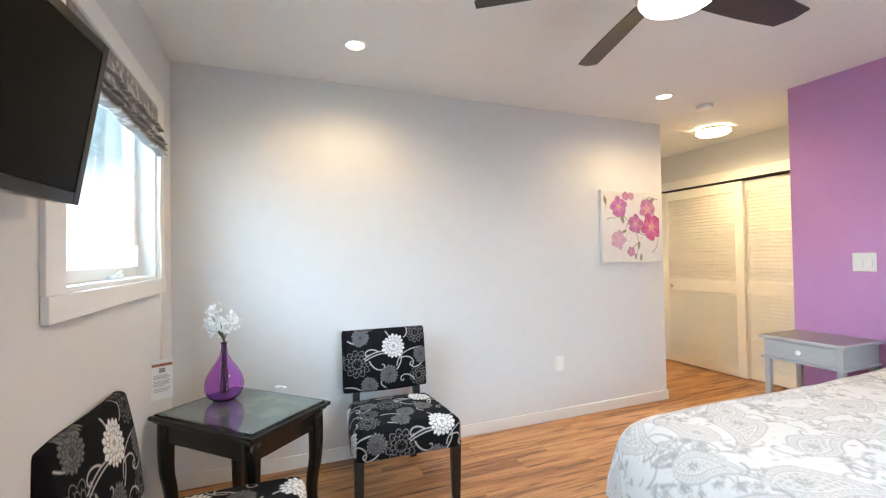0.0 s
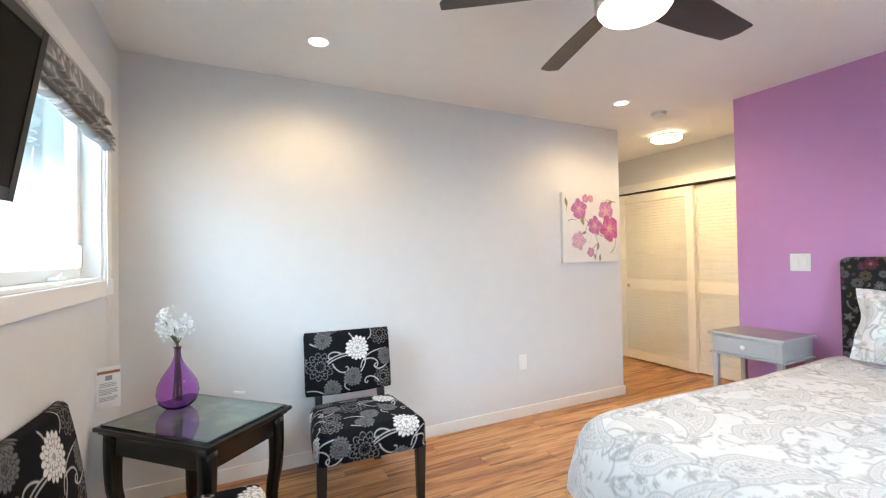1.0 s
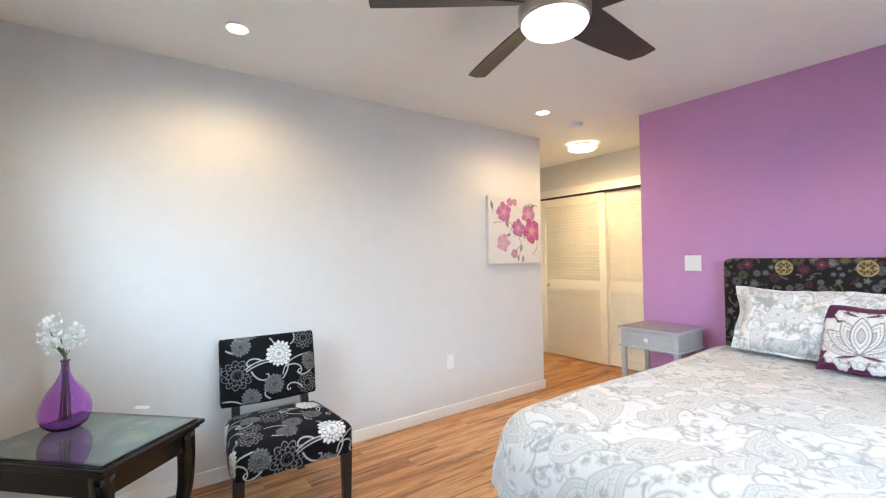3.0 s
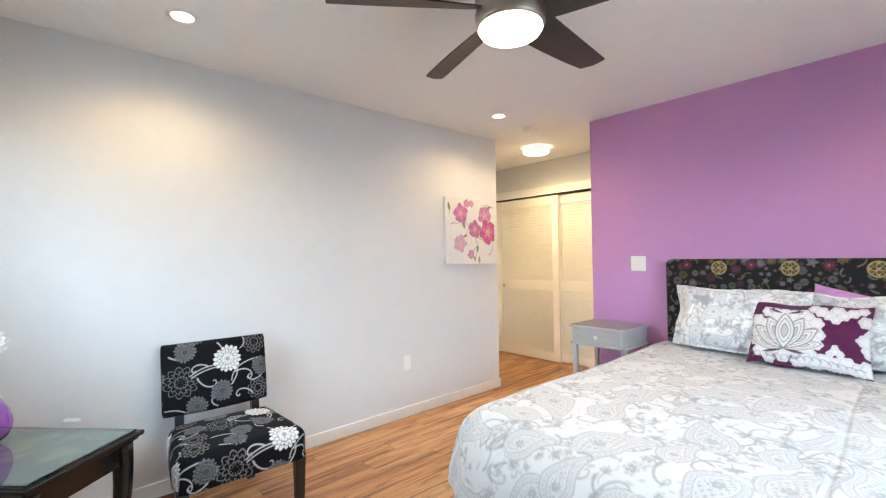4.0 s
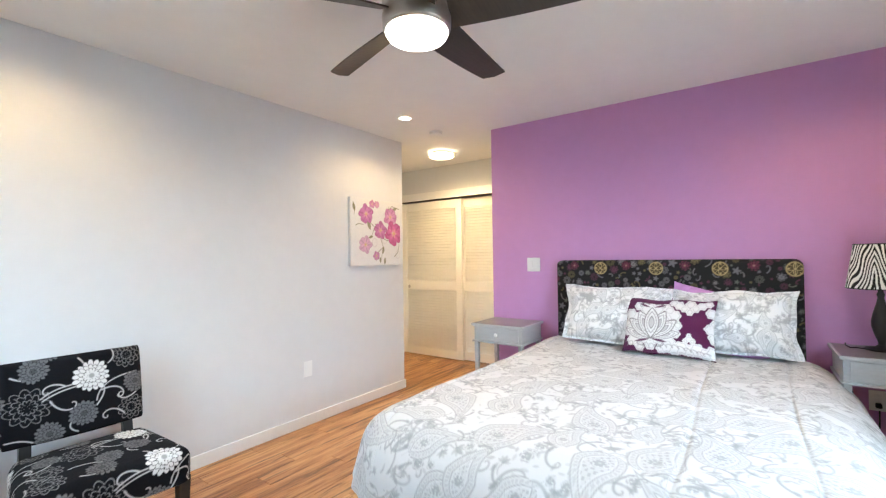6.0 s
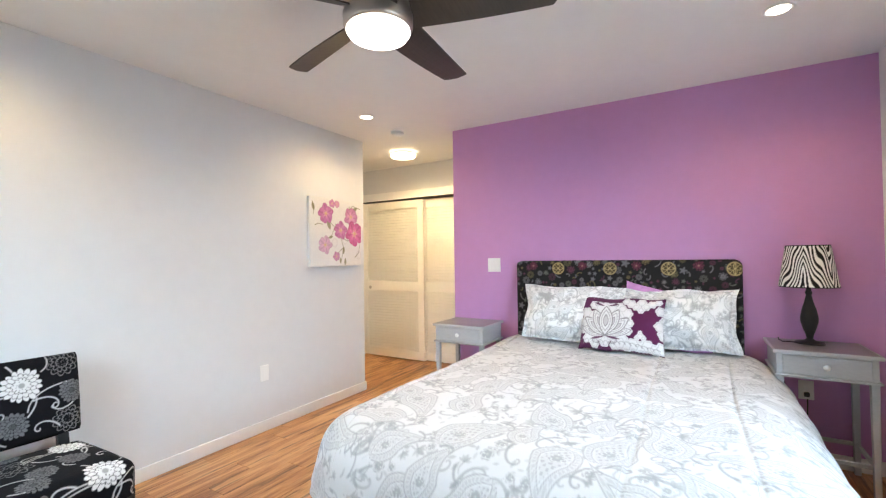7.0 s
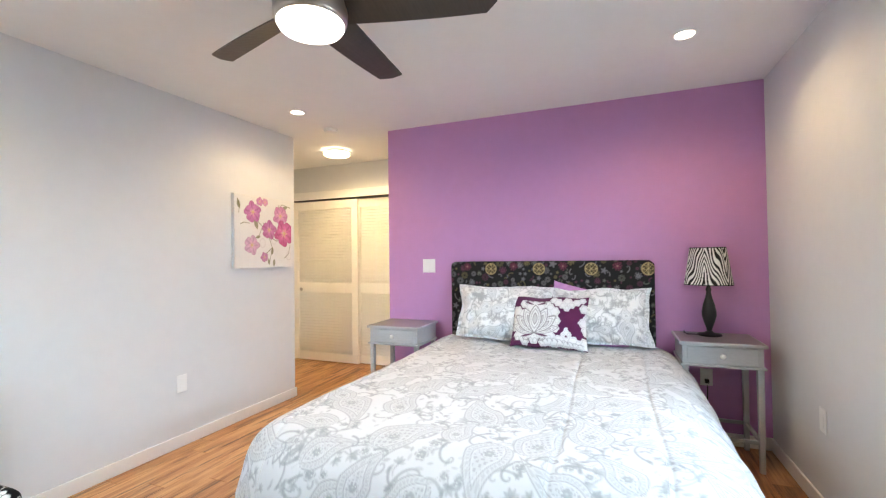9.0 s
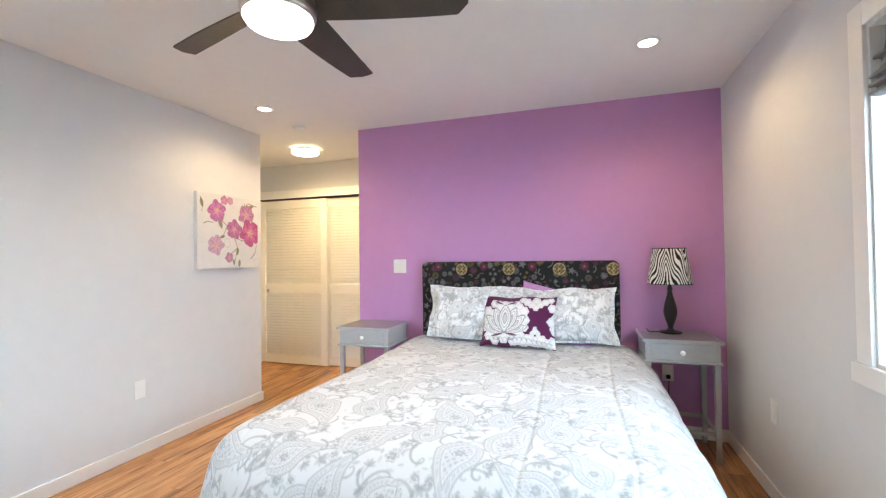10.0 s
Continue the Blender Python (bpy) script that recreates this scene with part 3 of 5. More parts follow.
for j, zz in enumerate(np.linspace(0.012, 0.37, 8)):
    g = 0.010 * np.sin(run * 55 + 2 * np.sin(run * 7)) * (1.2 - zz * 2)
    P[:, j, 0] = sxp - g * (np.abs(syp) < 0.76)
    P[:, j, 1] = syp + np.sign(syp) * g * (np.abs(syp) >= 0.76)
    P[:, j, 2] = zz
grid_part("bed_skirt", P, M_SKIRT, bed, label="grey lilac gathered bed skirt", back=P * np.array([0.996, 0.996, 1]) + np.array([0.009, 0, 0]))

duvet = thing("duvet", pose(0, BED_Y, 0), "thick white duvet printed with pale grey paisley", "duvet")
SW, SL = 2.56, 2.44
cloth = paisley_cloth(SW, SL, 0.0044, 4, 0.145, 0.185, 0.60, 260)
S, Tv = np.meshgrid(cloth.u - SW / 2, cloth.v, indexing="ij")
X0, X1 = 1.215, 3.26
hl = (X1 - X0) / 2
A = Tv + hl - SL
P = draped(S, A, 0.915, X0, X1, 0.20, 0.34, 0.350, back_drop=False)
P = P[..., [1, 0, 2]]
hang = np.clip(-P[..., 2] / 0.37, 0, 1)
P[..., 2] += 0.638 + 0.016 * lumps(P[..., 0], P[..., 1], 6, 3) * (1 - hang) + 0.007 * lumps(P[..., 0], P[..., 1], 19, 8) * (1 - hang) + 0.018 * np.clip((P[..., 0] - 2.0) / 1.2, 0, 1)
for sy, ph in ((0.195 - BED_Y, 0.0), (-0.145 - BED_Y, 1.0), (0.72, 2.0)):
    line = sy + 0.012 * np.sin(P[..., 0] * 3 + ph)
    P[..., 2] -= 0.0052 * np.exp(-((S - line) / 0.008) ** 2) * (1 - hang)
    P[..., 2] += 0.004 * np.exp(-((S - line - 0.03) / 0.022) ** 2) * (1 - hang)
P[..., 1] += (0.024 + 0.022 * np.clip(P[..., 1] / 0.9, -1, 1)) * np.clip((2.9 - P[..., 0]) / 1.7, 0, 1)
edge_run = P[..., 0] * 1.0 + P[..., 1] * 0.9
wave = (0.016 * np.sin(edge_run * 15 + np.sin(edge_run * 5)) + 0.008 * np.sin(edge_run * 37)) * hang ** 1.5
side = np.clip((np.abs(P[..., 1]) - 0.7) / 0.2, 0, 1)
foot = np.clip((1.45 - P[..., 0]) / 0.2, 0, 1)
P[..., 1] += np.sign(P[..., 1]) * (wave + 0.10 * hang) * side
P[..., 0] -= (wave + 0.06 * hang) * foot
P[..., 2] += 0.012 * np.sin(edge_run * 4.1) * hang
inner = P.copy()
inner[..., 2] -= 0.02 * (1 - hang)
inner[..., 1] -= np.sign(P[..., 1]) * 0.014 * side * hang
inner[..., 0] += 0.014 * foot * hang
grid_part("duvet_cover", P, M_DUVET, duvet, cloth.col, back=inner)

# stitched channels along the duvet, thread greyed to stand in for the creases' shadow
for sy in (0.195 - BED_Y, -0.145 - BED_Y, 0.72):
    col = int(np.argmin(np.abs(cloth.u - SW / 2 - sy)))
    pts = P[col, 20:-6:5] + np.array([0, 0, 0.0005])
    part("stitched_seam", tube([tuple(q) for q in pts], 0.0011, sides=5), M_SHADETHREAD, duvet)

# upholstered headboard with rounded top corners
HB = thing("headboard", pose(3.385, 0.510, 0.0), "black upholstered headboard with gold medallions and small flowers", "headboard")
hc = Canvas(1.526, 0.86, 0.0045, (0.012, 0.011, 0.012), 9)
hr = np.random.default_rng(12)
TINTS = [(0.17, 0.165, 0.17), (0.12, 0.13, 0.11), (0.10, 0.033, 0.06), (0.14, 0.12, 0.055), (0.15, 0.15, 0.165)]
done = []
for _ in range(6000):
    x, y, r = hr.uniform(0, 1.53), hr.uniform(0, 0.86), hr.uniform(0.009, 0.034)
    if all(math.hypot(x - a, y - b) > r + q + 0.002 for a, b, q in done):
        done.append((x, y, r))
        tint = TINTS[hr.integers(0, 5)]
        k = hr.integers(0, 4)
        if k == 0:
            hc.mum(x, y, r, tint, (0.012, 0.011, 0.012), n=8, rings=2)
        elif k == 1:
            hc.line_mum(x, y, r, tint, n=8)
        elif k == 2:
            for q in range(5):
                hc.leaf(x + 0.4 * r * math.cos(q * 1.26), y + 0.4 * r * math.sin(q * 1.26), r * 0.6, q * 1.26, tint, 0.9)
        else:
            hc.hook(x, y, r * 2, hr.uniform(0, 6), hr.choice([-1, 1]), 0.007, 0.003, tint)
GOLD = (0.46, 0.36, 0.17)
for row, (z_row, off) in enumerate(((0.800, 0.0), (0.50, 0.19), (0.2, 0.0))):
    for k in range(-1, 5):
        mx = 0.348 + 0.379 * k + off
        if not 0.02 < mx < 1.51:
            continue
        where, U, V = hc.window(mx, z_row, 0.06)
        rho, th = np.hypot(U, V), np.arctan2(V, U)
        hc.paint(where, hc.soft(rho - 0.047), (0.075, 0.056, 0.024))
        hc.paint(where, hc.soft(np.abs(rho - 0.042) - 0.003), GOLD)
        hc.paint(where, hc.soft(np.abs(rho - 0.022 - 0.012 * np.cos(4 * th)) - 0.003), GOLD)
        hc.paint(where, ((np.abs(np.sin(4 * th)) < 0.22) & (rho < 0.042)) * 0.8, GOLD)
        hc.paint(where, hc.soft(rho - 0.007), GOLD)
for mx in (0.15, 0.53, 0.905, 1.285):
    where, U, V = hc.window(mx, 0.82, 0.05)
    hc.mum(mx, 0.82, 0.032, (0.13, 0.03, 0.055), (0.012, 0.011, 0.012), n=9, rings=2)
    hc.paint(where, hc.soft(np.hypot(U, V) - 0.006), (0.3, 0.16, 0.15))
U, V = np.meshgrid(hc.u - 0.763, hc.v, indexing="ij")
RCN = 0.045
cu, cv = np.clip((np.abs(U) - 0.763 + RCN) / RCN, 0, 1), np.clip((V - 0.86 + RCN) / RCN, 0, 1)
uu = np.where((cu > 0) & (cv > 0), np.sign(U) * (0.763 - RCN + RCN * cu * np.sqrt(1 - cv ** 2 / 2)), U)
vv = np.where((cu > 0) & (cv > 0), 0.86 - RCN + RCN * cv * np.sqrt(1 - cu ** 2 / 2), V)
rim = np.clip(np.minimum(0.763 - np.abs(U), 0.86 - V) / 0.03, 0, 1)
round_ = np.sqrt(1 - (1 - rim) ** 2)
front = np.stack([-0.045 - 0.03 * round_, -uu, 0.389 + vv], -1)
rear = np.stack([np.full_like(uu, 0.0), -uu, 0.389 + vv], -1)
grid_part("padded_panel", front, M_HEADCLOTH, HB, hc.col, back=rear)
for ly in (-0.6, 0.6):
    part("leg", boxed(-0.04, -0.012, ly - 0.035, ly + 0.035, 0, 0.40, bevel=0.003), M_LEG, HB)

# pillows leaning on the headboard
lil = Canvas(0.66, 0.46, 0.02, (0.55, 0.26, 0.54), 3)
M_LILACDYE = printed("lilac_cotton_print", 0.85, 700, 0.2)
lp = thing("pillow", pose(3.225, 0.22, 0.645, -8, 12, -90), "plain lilac cotton pillow behind a sham", "pillow", "pillows")
pillow_parts("pillow_case", 0.60, 0.41, 0.10, lil, M_LILACDYE, lp, 0.0, 2)
lp = thing("pillow", pose(3.23, 0.86, 0.63, -8, -1, -90), "plain lilac cotton pillow behind a sham", "pillow", "pillows")
pillow_parts("pillow_case", 0.60, 0.40, 0.10, lil, M_LILACDYE, lp, 0.0, 4)
sham = paisley_cloth(0.76, 0.45, 0.0042, 21, 0.085, 0.150, 0.80, 90)
p1 = thing("pillow_sham", pose(3.10, 0.79, 0.665, -15, 1.2, -88), "white and grey paisley pillow sham with flanged edge", "pillow", "pillows")
pillow_parts("sham_cover", 0.76, 0.425, 0.20, sham, M_DUVET, p1, 0.09, 6, 0.2)
sham2 = paisley_cloth(0.70, 0.43, 0.0042, 33, 0.085, 0.150, 0.80, 90)
p2 = thing("pillow_sham", pose(3.13, 0.105, 0.664, -15, -0.8, -91), "white and grey paisley pillow sham leaning on headboard", "pillow", "pillows")
pillow_parts("sham_cover", 0.69, 0.415, 0.20, sham2, M_DUVET, p2, 0.09, 7, 0.16)

# plum cushion with a pale damask ornament
PLUM, PALE, SHADE = (0.085, 0.008, 0.055), (0.72, 0.71, 0.71), (0.22, 0.20, 0.21)
cc = Canvas(0.50, 0.36, 0.0035, PLUM, 5)


def puffs(items, grow=0.0):
    for x, y, r in items:
        where, U, V = cc.window(x, y, r * 1.4)
        rho, th = np.hypot(U, V), np.arctan2(V, U)
        f = rho - (r + grow) * (0.93 + 0.07 * np.cos(6 * th))
        cc.paint(where, cc.soft(f), PALE)
        cc.paint(where, cc.soft(np.abs(f + 0.008) - 0.0015), SHADE, 0.55)


left_half = []
for x, y, r in ((0.06, 0.03, 0.035), (0.0, 0.05, 0.04), (0.10, 0.07, 0.05), (0.04, 0.09, 0.05), (0.13, 0.13, 0.045), (0.10, 0.2, 0.07), (0.03, 0.16, 0.09), (0.13, 0.24, 0.045), (0.08, 0.29, 0.035), (0.02, 0.27, 0.06), (0.15, 0.18, 0.03)):
    left_half += [(0.165 + x, y, 0.84 * r), (0.165 - x, y, 0.84 * r)]
puffs(left_half)
right = []
for x, y, r in ((0.0, 0.035, 0.035), (0.04, 0.04, 0.04), (0.08, 0.03, 0.035), (0.12, 0.04, 0.04), (0.0, 0.10, 0.022), (0.018, 0.085, 0.018), (0.0, 0.125, 0.012), (0.13, 0.12, 0.035), (0.115, 0.17, 0.04), (0.14, 0.21, 0.035), (0.11, 0.27, 0.03), (0.06, 0.31, 0.03), (0.03, 0.29, 0.025), (0.0, 0.27, 0.022), (0.0, 0.32, 0.03), (0.09, 0.325, 0.025)):
    right += [(0.375 + x, y, r), (0.375 - x, y, r)]
puffs(right)
CXM, CYM = 0.165, 0.085
for turn, size, slim in ((1.25, 0.085, 0.36), (-1.25, 0.085, 0.36), (0.85, 0.095, 0.38), (-0.85, 0.095, 0.38), (0.42, 0.098, 0.40), (-0.42, 0.098, 0.40), (0.0, 0.10, 0.46)):
    ang = math.pi / 2 + turn
    for grow, tint in ((1.0, SHADE), (0.92, PALE), (0.72, (0.40, 0.38, 0.39)), (0.62, PALE), (0.42, SHADE), (0.34, (0.52, 0.50, 0.51))):
        cc.leaf(CXM + size * math.cos(ang), CYM + size * math.sin(ang), size * grow, ang, tint, 1.0, slim * (1.0 if grow == 1 else 0.94))
    for k in np.linspace(0.2, 1.7, 9):
        for e_ in (-1, 1):
            off = e_ * 0.6 * slim * size * (1 - (k - 1) ** 2)
            cc.leaf(CXM + k * size * math.cos(ang) - off * math.sin(ang), CYM + k * size * math.sin(ang) + off * math.cos(ang), 0.004, ang + e_ * 0.6, SHADE, 0.7, 0.5)
for e_ in (-1, 1):
    cc.leaf(CXM + e_ * 0.045, 0.296, 0.036, e_ * 0.35, PLUM, 0.95, 0.2)
    cc.leaf(CXM + e_ * 0.05, 0.072, 0.045, -e_ * 0.25, PLUM, 0.95, 0.16)
    cc.hook(CXM + e_ * 0.02, 0.31, 0.06, math.pi / 2 - e_ * 1.2, -e_, 0.008, 0.004, SHADE, 0.9)
    cc.hook(CXM + e_ * 0.10, 0.20, 0.05, math.pi / 2 - e_ * 0.9, -e_, 0.006, 0.003, SHADE, 0.8)
    cc.hook(CXM + e_ * 0.03, 0.045, 0.05, -math.pi / 2 + e_ * 1.1, e_, 0.007, 0.003, SHADE, 0.8)
for x in np.arange(0.0, 0.51, 0.032):
    cc.hook(x, 0.03, 0.04, 1.2 + x * 3, 1, 0.006, 0.003, SHADE, 0.6)
cu = thing("cushion", pose(2.955, 0.44, 0.655, -24, 0, -92), "plum velvet cushion with pale grey damask ornament", "cushion", "pillows")
pillow_parts("cushion_cover", 0.525, 0.375, 0.13, cc, M_CUSHION, cu, 0.0, 11)

# ---- floral slipper chairs ----


def slipper_chair(m, label):
    c = thing("slipper_chair", m, label, "chair", "floral slipper chairs")
    back_cloth = blossom_cloth(0.53, 0.375, 0.0028, 2)
    U, V = np.meshgrid(np.linspace(-1, 1, back_cloth.nu), np.linspace(0, 1, back_cloth.nv), indexing="ij")
    rim = np.minimum(np.minimum(1 - np.abs(U), 2 * V), 2 - 2 * V) * 0.19
    soft = np.sqrt(np.clip(1 - (1 - np.clip(rim / 0.022, 0, 1)) ** 2, 0, 1))
    z = 0.464 + V * 0.372 + 0.006 * (1 - U ** 2) * (V - 0.5)
    cw, cvv = np.clip((np.abs(U) - 0.93) / 0.07, 0, 1), np.clip((np.abs(V - 0.5) - 0.45) / 0.05, 0, 1)
    x = U * 0.268 - np.sign(U) * 0.006 * cw * cvv
    y = 0.245 + 0.058 * V - 0.018 * (1 - U ** 2)
    front = np.stack([x, y + 0.028 - 0.028 * soft - 0.008 * np.sin(np.pi * V), z], -1)
    rear = np.stack([x, y + 0.030 + 0.018 * soft, z], -1)
    grid_part("backrest", front, M_BLOSSOMCLOTH, c, back_cloth.col, back=rear)
    seat_cloth = blossom_cloth(0.80, 0.78, 0.0034, 3, 0.262, -0.115)
    S, Tt = np.meshgrid(seat_cloth.u - 0.40, seat_cloth.v - 0.39, indexing="ij")
    P = draped(S, Tt, 0.298, -0.305, 0.215, 0.055, 0.075, 0.145)
    hang = np.clip(-P[..., 2] / 0.1, 0, 1)
    crown = (1 - (P[..., 0] / 0.3) ** 2) * (1 - ((P[..., 1] + 0.04) / 0.28) ** 2)
    P[..., 0] *= 1 - 0.14 * np.clip((P[..., 1] + 0.30) / 0.52, 0, 1)
    P[..., 2] += 0.437 + 0.022 * np.clip(crown, 0, 1)
    under = P.copy()
    under[..., 2] = np.where(P[..., 2] > 0.31, 0.31, P[..., 2])
    under[..., :2] *= 0.985
    grid_part("seat", P, M_BLOSSOMCLOTH, c, seat_cloth.col, back=under)
    part("seat_frame", boxed(-0.24, 0.24, -0.26, 0.2, 0.285, 0.33, bevel=0.004), M_LEG, c)
    for sx in (-1, 1):
        bm = bmesh.new()
        box(bm, -0.026, 0.026, -0.026, 0.026, 0, 0.31, bevel=0.004)
        for v in bm.verts:
            k = 1 - 0.28 * (1 - v.co.z / 0.31)
            v.co.x, v.co.y = v.co.x * k + sx * 0.258, v.co.y * k - 0.255
        part("front_leg", bm, M_LEG, c)
        rails = [(sx * 0.176, 0.298, 0.0), (sx * 0.20, 0.262, 0.26), (sx * 0.193, 0.256, 0.42), (sx * 0.19, 0.274, 0.56), (sx * 0.19, 0.300, 0.74)]
        bm = bmesh.new()
        rings = [[bm.verts.new((x + a * 0.021, y + b * 0.017, z)) for a, b in ((-1, -1), (1, -1), (1, 1), (-1, 1))] for x, y, z in rails]
        for a, b in zip(rings, rings[1:]):
            for k in range(4):
                bm.faces.new((a[k], a[(k + 1) % 4], b[(k + 1) % 4], b[k]))
        bm.faces.new(rings[0])
        bm.faces.new(rings[-1])
        part("back_leg", bm, M_LEG, c)
    return c


chair = slipper_chair(pose(0.645, 2.40, 0, 0, 0, -1.5), "armless chair in black cloth with white flowers against wall")
copy_thing(chair, pose(-0.212, 1.565, 0, 0, 0, 86))["label"] = "armless black floral chair beside the lacquered table"

# ---- lacquered side table with vase ----
tb = thing("side_table", pose(-0.143, 2.222, 0, 0, 0, -45.6), "black lacquered side table with curved legs and glass top", "table")
TZ = 0.605
bm = boxed(-0.32, 0.32, -0.24, 0.24, TZ - 0.026, TZ - 0.007, bevel=0.007, segments=3)
part("tabletop", bm, M_BLACKWOOD, tb)
part("moulding", boxed(-0.305, 0.305, -0.225, 0.225, TZ - 0.04, TZ - 0.0265, bevel=0.005), M_BLACKWOOD, tb)
inlay = Canvas(0.56, 0.40, 0.004, (0.075, 0.105, 0.10), 4)
ir = np.random.default_rng(4)
for _ in range(26):
    x, y = ir.uniform(0.04, 0.52), ir.uniform(0.04, 0.36)
    inlay.mum(x, y, ir.uniform(0.015, 0.042), (0.30, 0.31, 0.20), (0.075, 0.105, 0.10), n=9, rings=2, alpha=0.8)
    inlay.hook(x, y, 0.08, ir.uniform(0, 6), 1, 0.005, 0.003, (0.18, 0.20, 0.14), 0.7)
U, V = np.meshgrid(inlay.u - 0.28, inlay.v - 0.20, indexing="ij")
grid_part("top_inlay", np.stack([U, V, np.full_like(U, TZ - 0.0062)], -1), printed("faded_green_inlay", 0.5), tb, inlay.col, label="faded green cloth with flowers under glass")
part("glass_top", boxed(-0.300, 0.300, -0.220, 0.220, TZ - 0.0055, TZ + 0.0015, bevel=0.0015), M_TABLEGLASS, tb).visible_shadow = False
for sx in (-1, 1):
    part("apron", boxed(-0.25, 0.25, sx * 0.195 - 0.01, sx * 0.195 + 0.01, TZ - 0.125, TZ - 0.04, bevel=0.003), M_BLACKWOOD, tb)
    part("apron", boxed(sx * 0.27 - 0.01, sx * 0.27 + 0.01, -0.17, 0.17, TZ - 0.125, TZ - 0.04, bevel=0.003), M_BLACKWOOD, tb)
    for sy in (-1, 1):
        bm, rings = bmesh.new(), []
        for k in range(15):
            f = k / 14
            z = (TZ - 0.04) * (1 - f)
            out = 0.003 * math.sin(math.pi * min(f * 2.2, 1)) - 0.012 * math.sin(math.pi * np.clip((f - 0.42) / 0.5, 0, 1)) + 0.014 * max(0, f - 0.8) / 0.2
            w = 0.031 - 0.014 * f + 0.003 * (f > 0.93)
            cx, cy = sx * (0.262 + out), sy * (0.187 + out)
            rings.append([bm.verts.new((cx + a * w, cy + b * w, z)) for a, b in ((-1, -0.7), (-0.7, -1), (0.7, -1), (1, -0.7), (1, 0.7), (0.7, 1), (-0.7, 1), (-1, 0.7))])
        for a, b in zip(rings, rings[1:]):
            for k in range(8):
                bm.faces.new((a[k], a[(k + 1) % 8], b[(k + 1) % 8], b[k]))
        bm.faces.new(rings[0])
        bm.faces.new(rings[-1])
        part("leg", bm, M_BLACKWOOD, tb, smooth=True)

# a white speck at the table's far corner, given a made-up flat shape
bit = thing("paper_slip", pose(0.026, 2.464, TZ + 0.0018, 0, 0, -42), "small flat white piece at the far corner of the glass top", "paper")
part("leaf", boxed(-0.032, 0.032, -0.012, 0.012, 0, 0.0012, bevel=0.0003), M_CARD, bit)
part("raised_layer", boxed(-0.032, 0.030, -0.010, 0.012, 0.0014, 0.007, bevel=0.0025), M_CARD, bit)
VX, VY = -0.235, 2.365
vase = thing("vase", pose(VX, VY, TZ + 0.002), "purple glass teardrop vase with slim neck on the table", "vase")
prof = [(0.001, 0.0), (0.05, 0.001), (0.062, 0.006), (0.088, 0.028), (0.102, 0.058), (0.106, 0.085), (0.102, 0.115), (0.089, 0.15), (0.064, 0.19), (0.038, 0.225), (0.021, 0.26), (0.016, 0.29), (0.016, 0.318), (0.022, 0.325)]
prof = [(0.84 * r, 0.87 * z) for r, z in prof]
wall_in = [(max(r - 0.004, 0.0005), z + (0.006 if z < 0.02 else 0)) for r, z in prof]
bm = lathe(prof + wall_in[::-1][0:], 40, closed_top=False)
part("vase_body", bm, M_VASE, vase, smooth=True)
fl = thing("flower_sprig", pose(VX, VY, TZ + 0.002), "sprig of small white silk blossoms in the vase", "flowers")
fr = random.Random(8)
heads = []
for k in range(9):
    ax, ay = fr.uniform(-0.062, 0.042), fr.uniform(-0.045, 0.045)
    top = fr.uniform(0.335, 0.435)
    pts = [(0.02 * math.cos(k), 0.02 * math.sin(k), 0.03), (0.004 * math.cos(k), 0.004 * math.sin(k), 0.29), (ax * 0.5, ay * 0.5, 0.335), (ax, ay, top)]
    part("stem", tube(pts, 0.0022, sides=5), M_STEM, fl)
    heads.append((ax, ay, top))
bm = bmesh.new()
for hx, hy, hz in heads:
    for j in range(42):
        p = Vector((hx + fr.gauss(0, 0.012), hy + fr.gauss(0, 0.012), hz + fr.gauss(0.002, 0.015)))
        q = Matrix.Translation(p) @ Euler((fr.uniform(0, 6), fr.uniform(0, 6), fr.uniform(0, 6))).to_matrix().to_4x4()
        for s in range(5):
            a = s * math.pi * 0.4
            vs = [bm.verts.new(q @ Vector(w)) for w in ((0, 0, 0), (0.007 * math.cos(a - 0.6), 0.007 * math.sin(a - 0.6), 0.003), (0.010 * math.cos(a), 0.010 * math.sin(a), 0.004), (0.007 * math.cos(a + 0.6), 0.007 * math.sin(a + 0.6), 0.003))]
            bm.faces.new(vs)
tagged(part("blossoms", bm, M_BLOSSOM, fl), kind="stuff")

# ---- nightstands ----


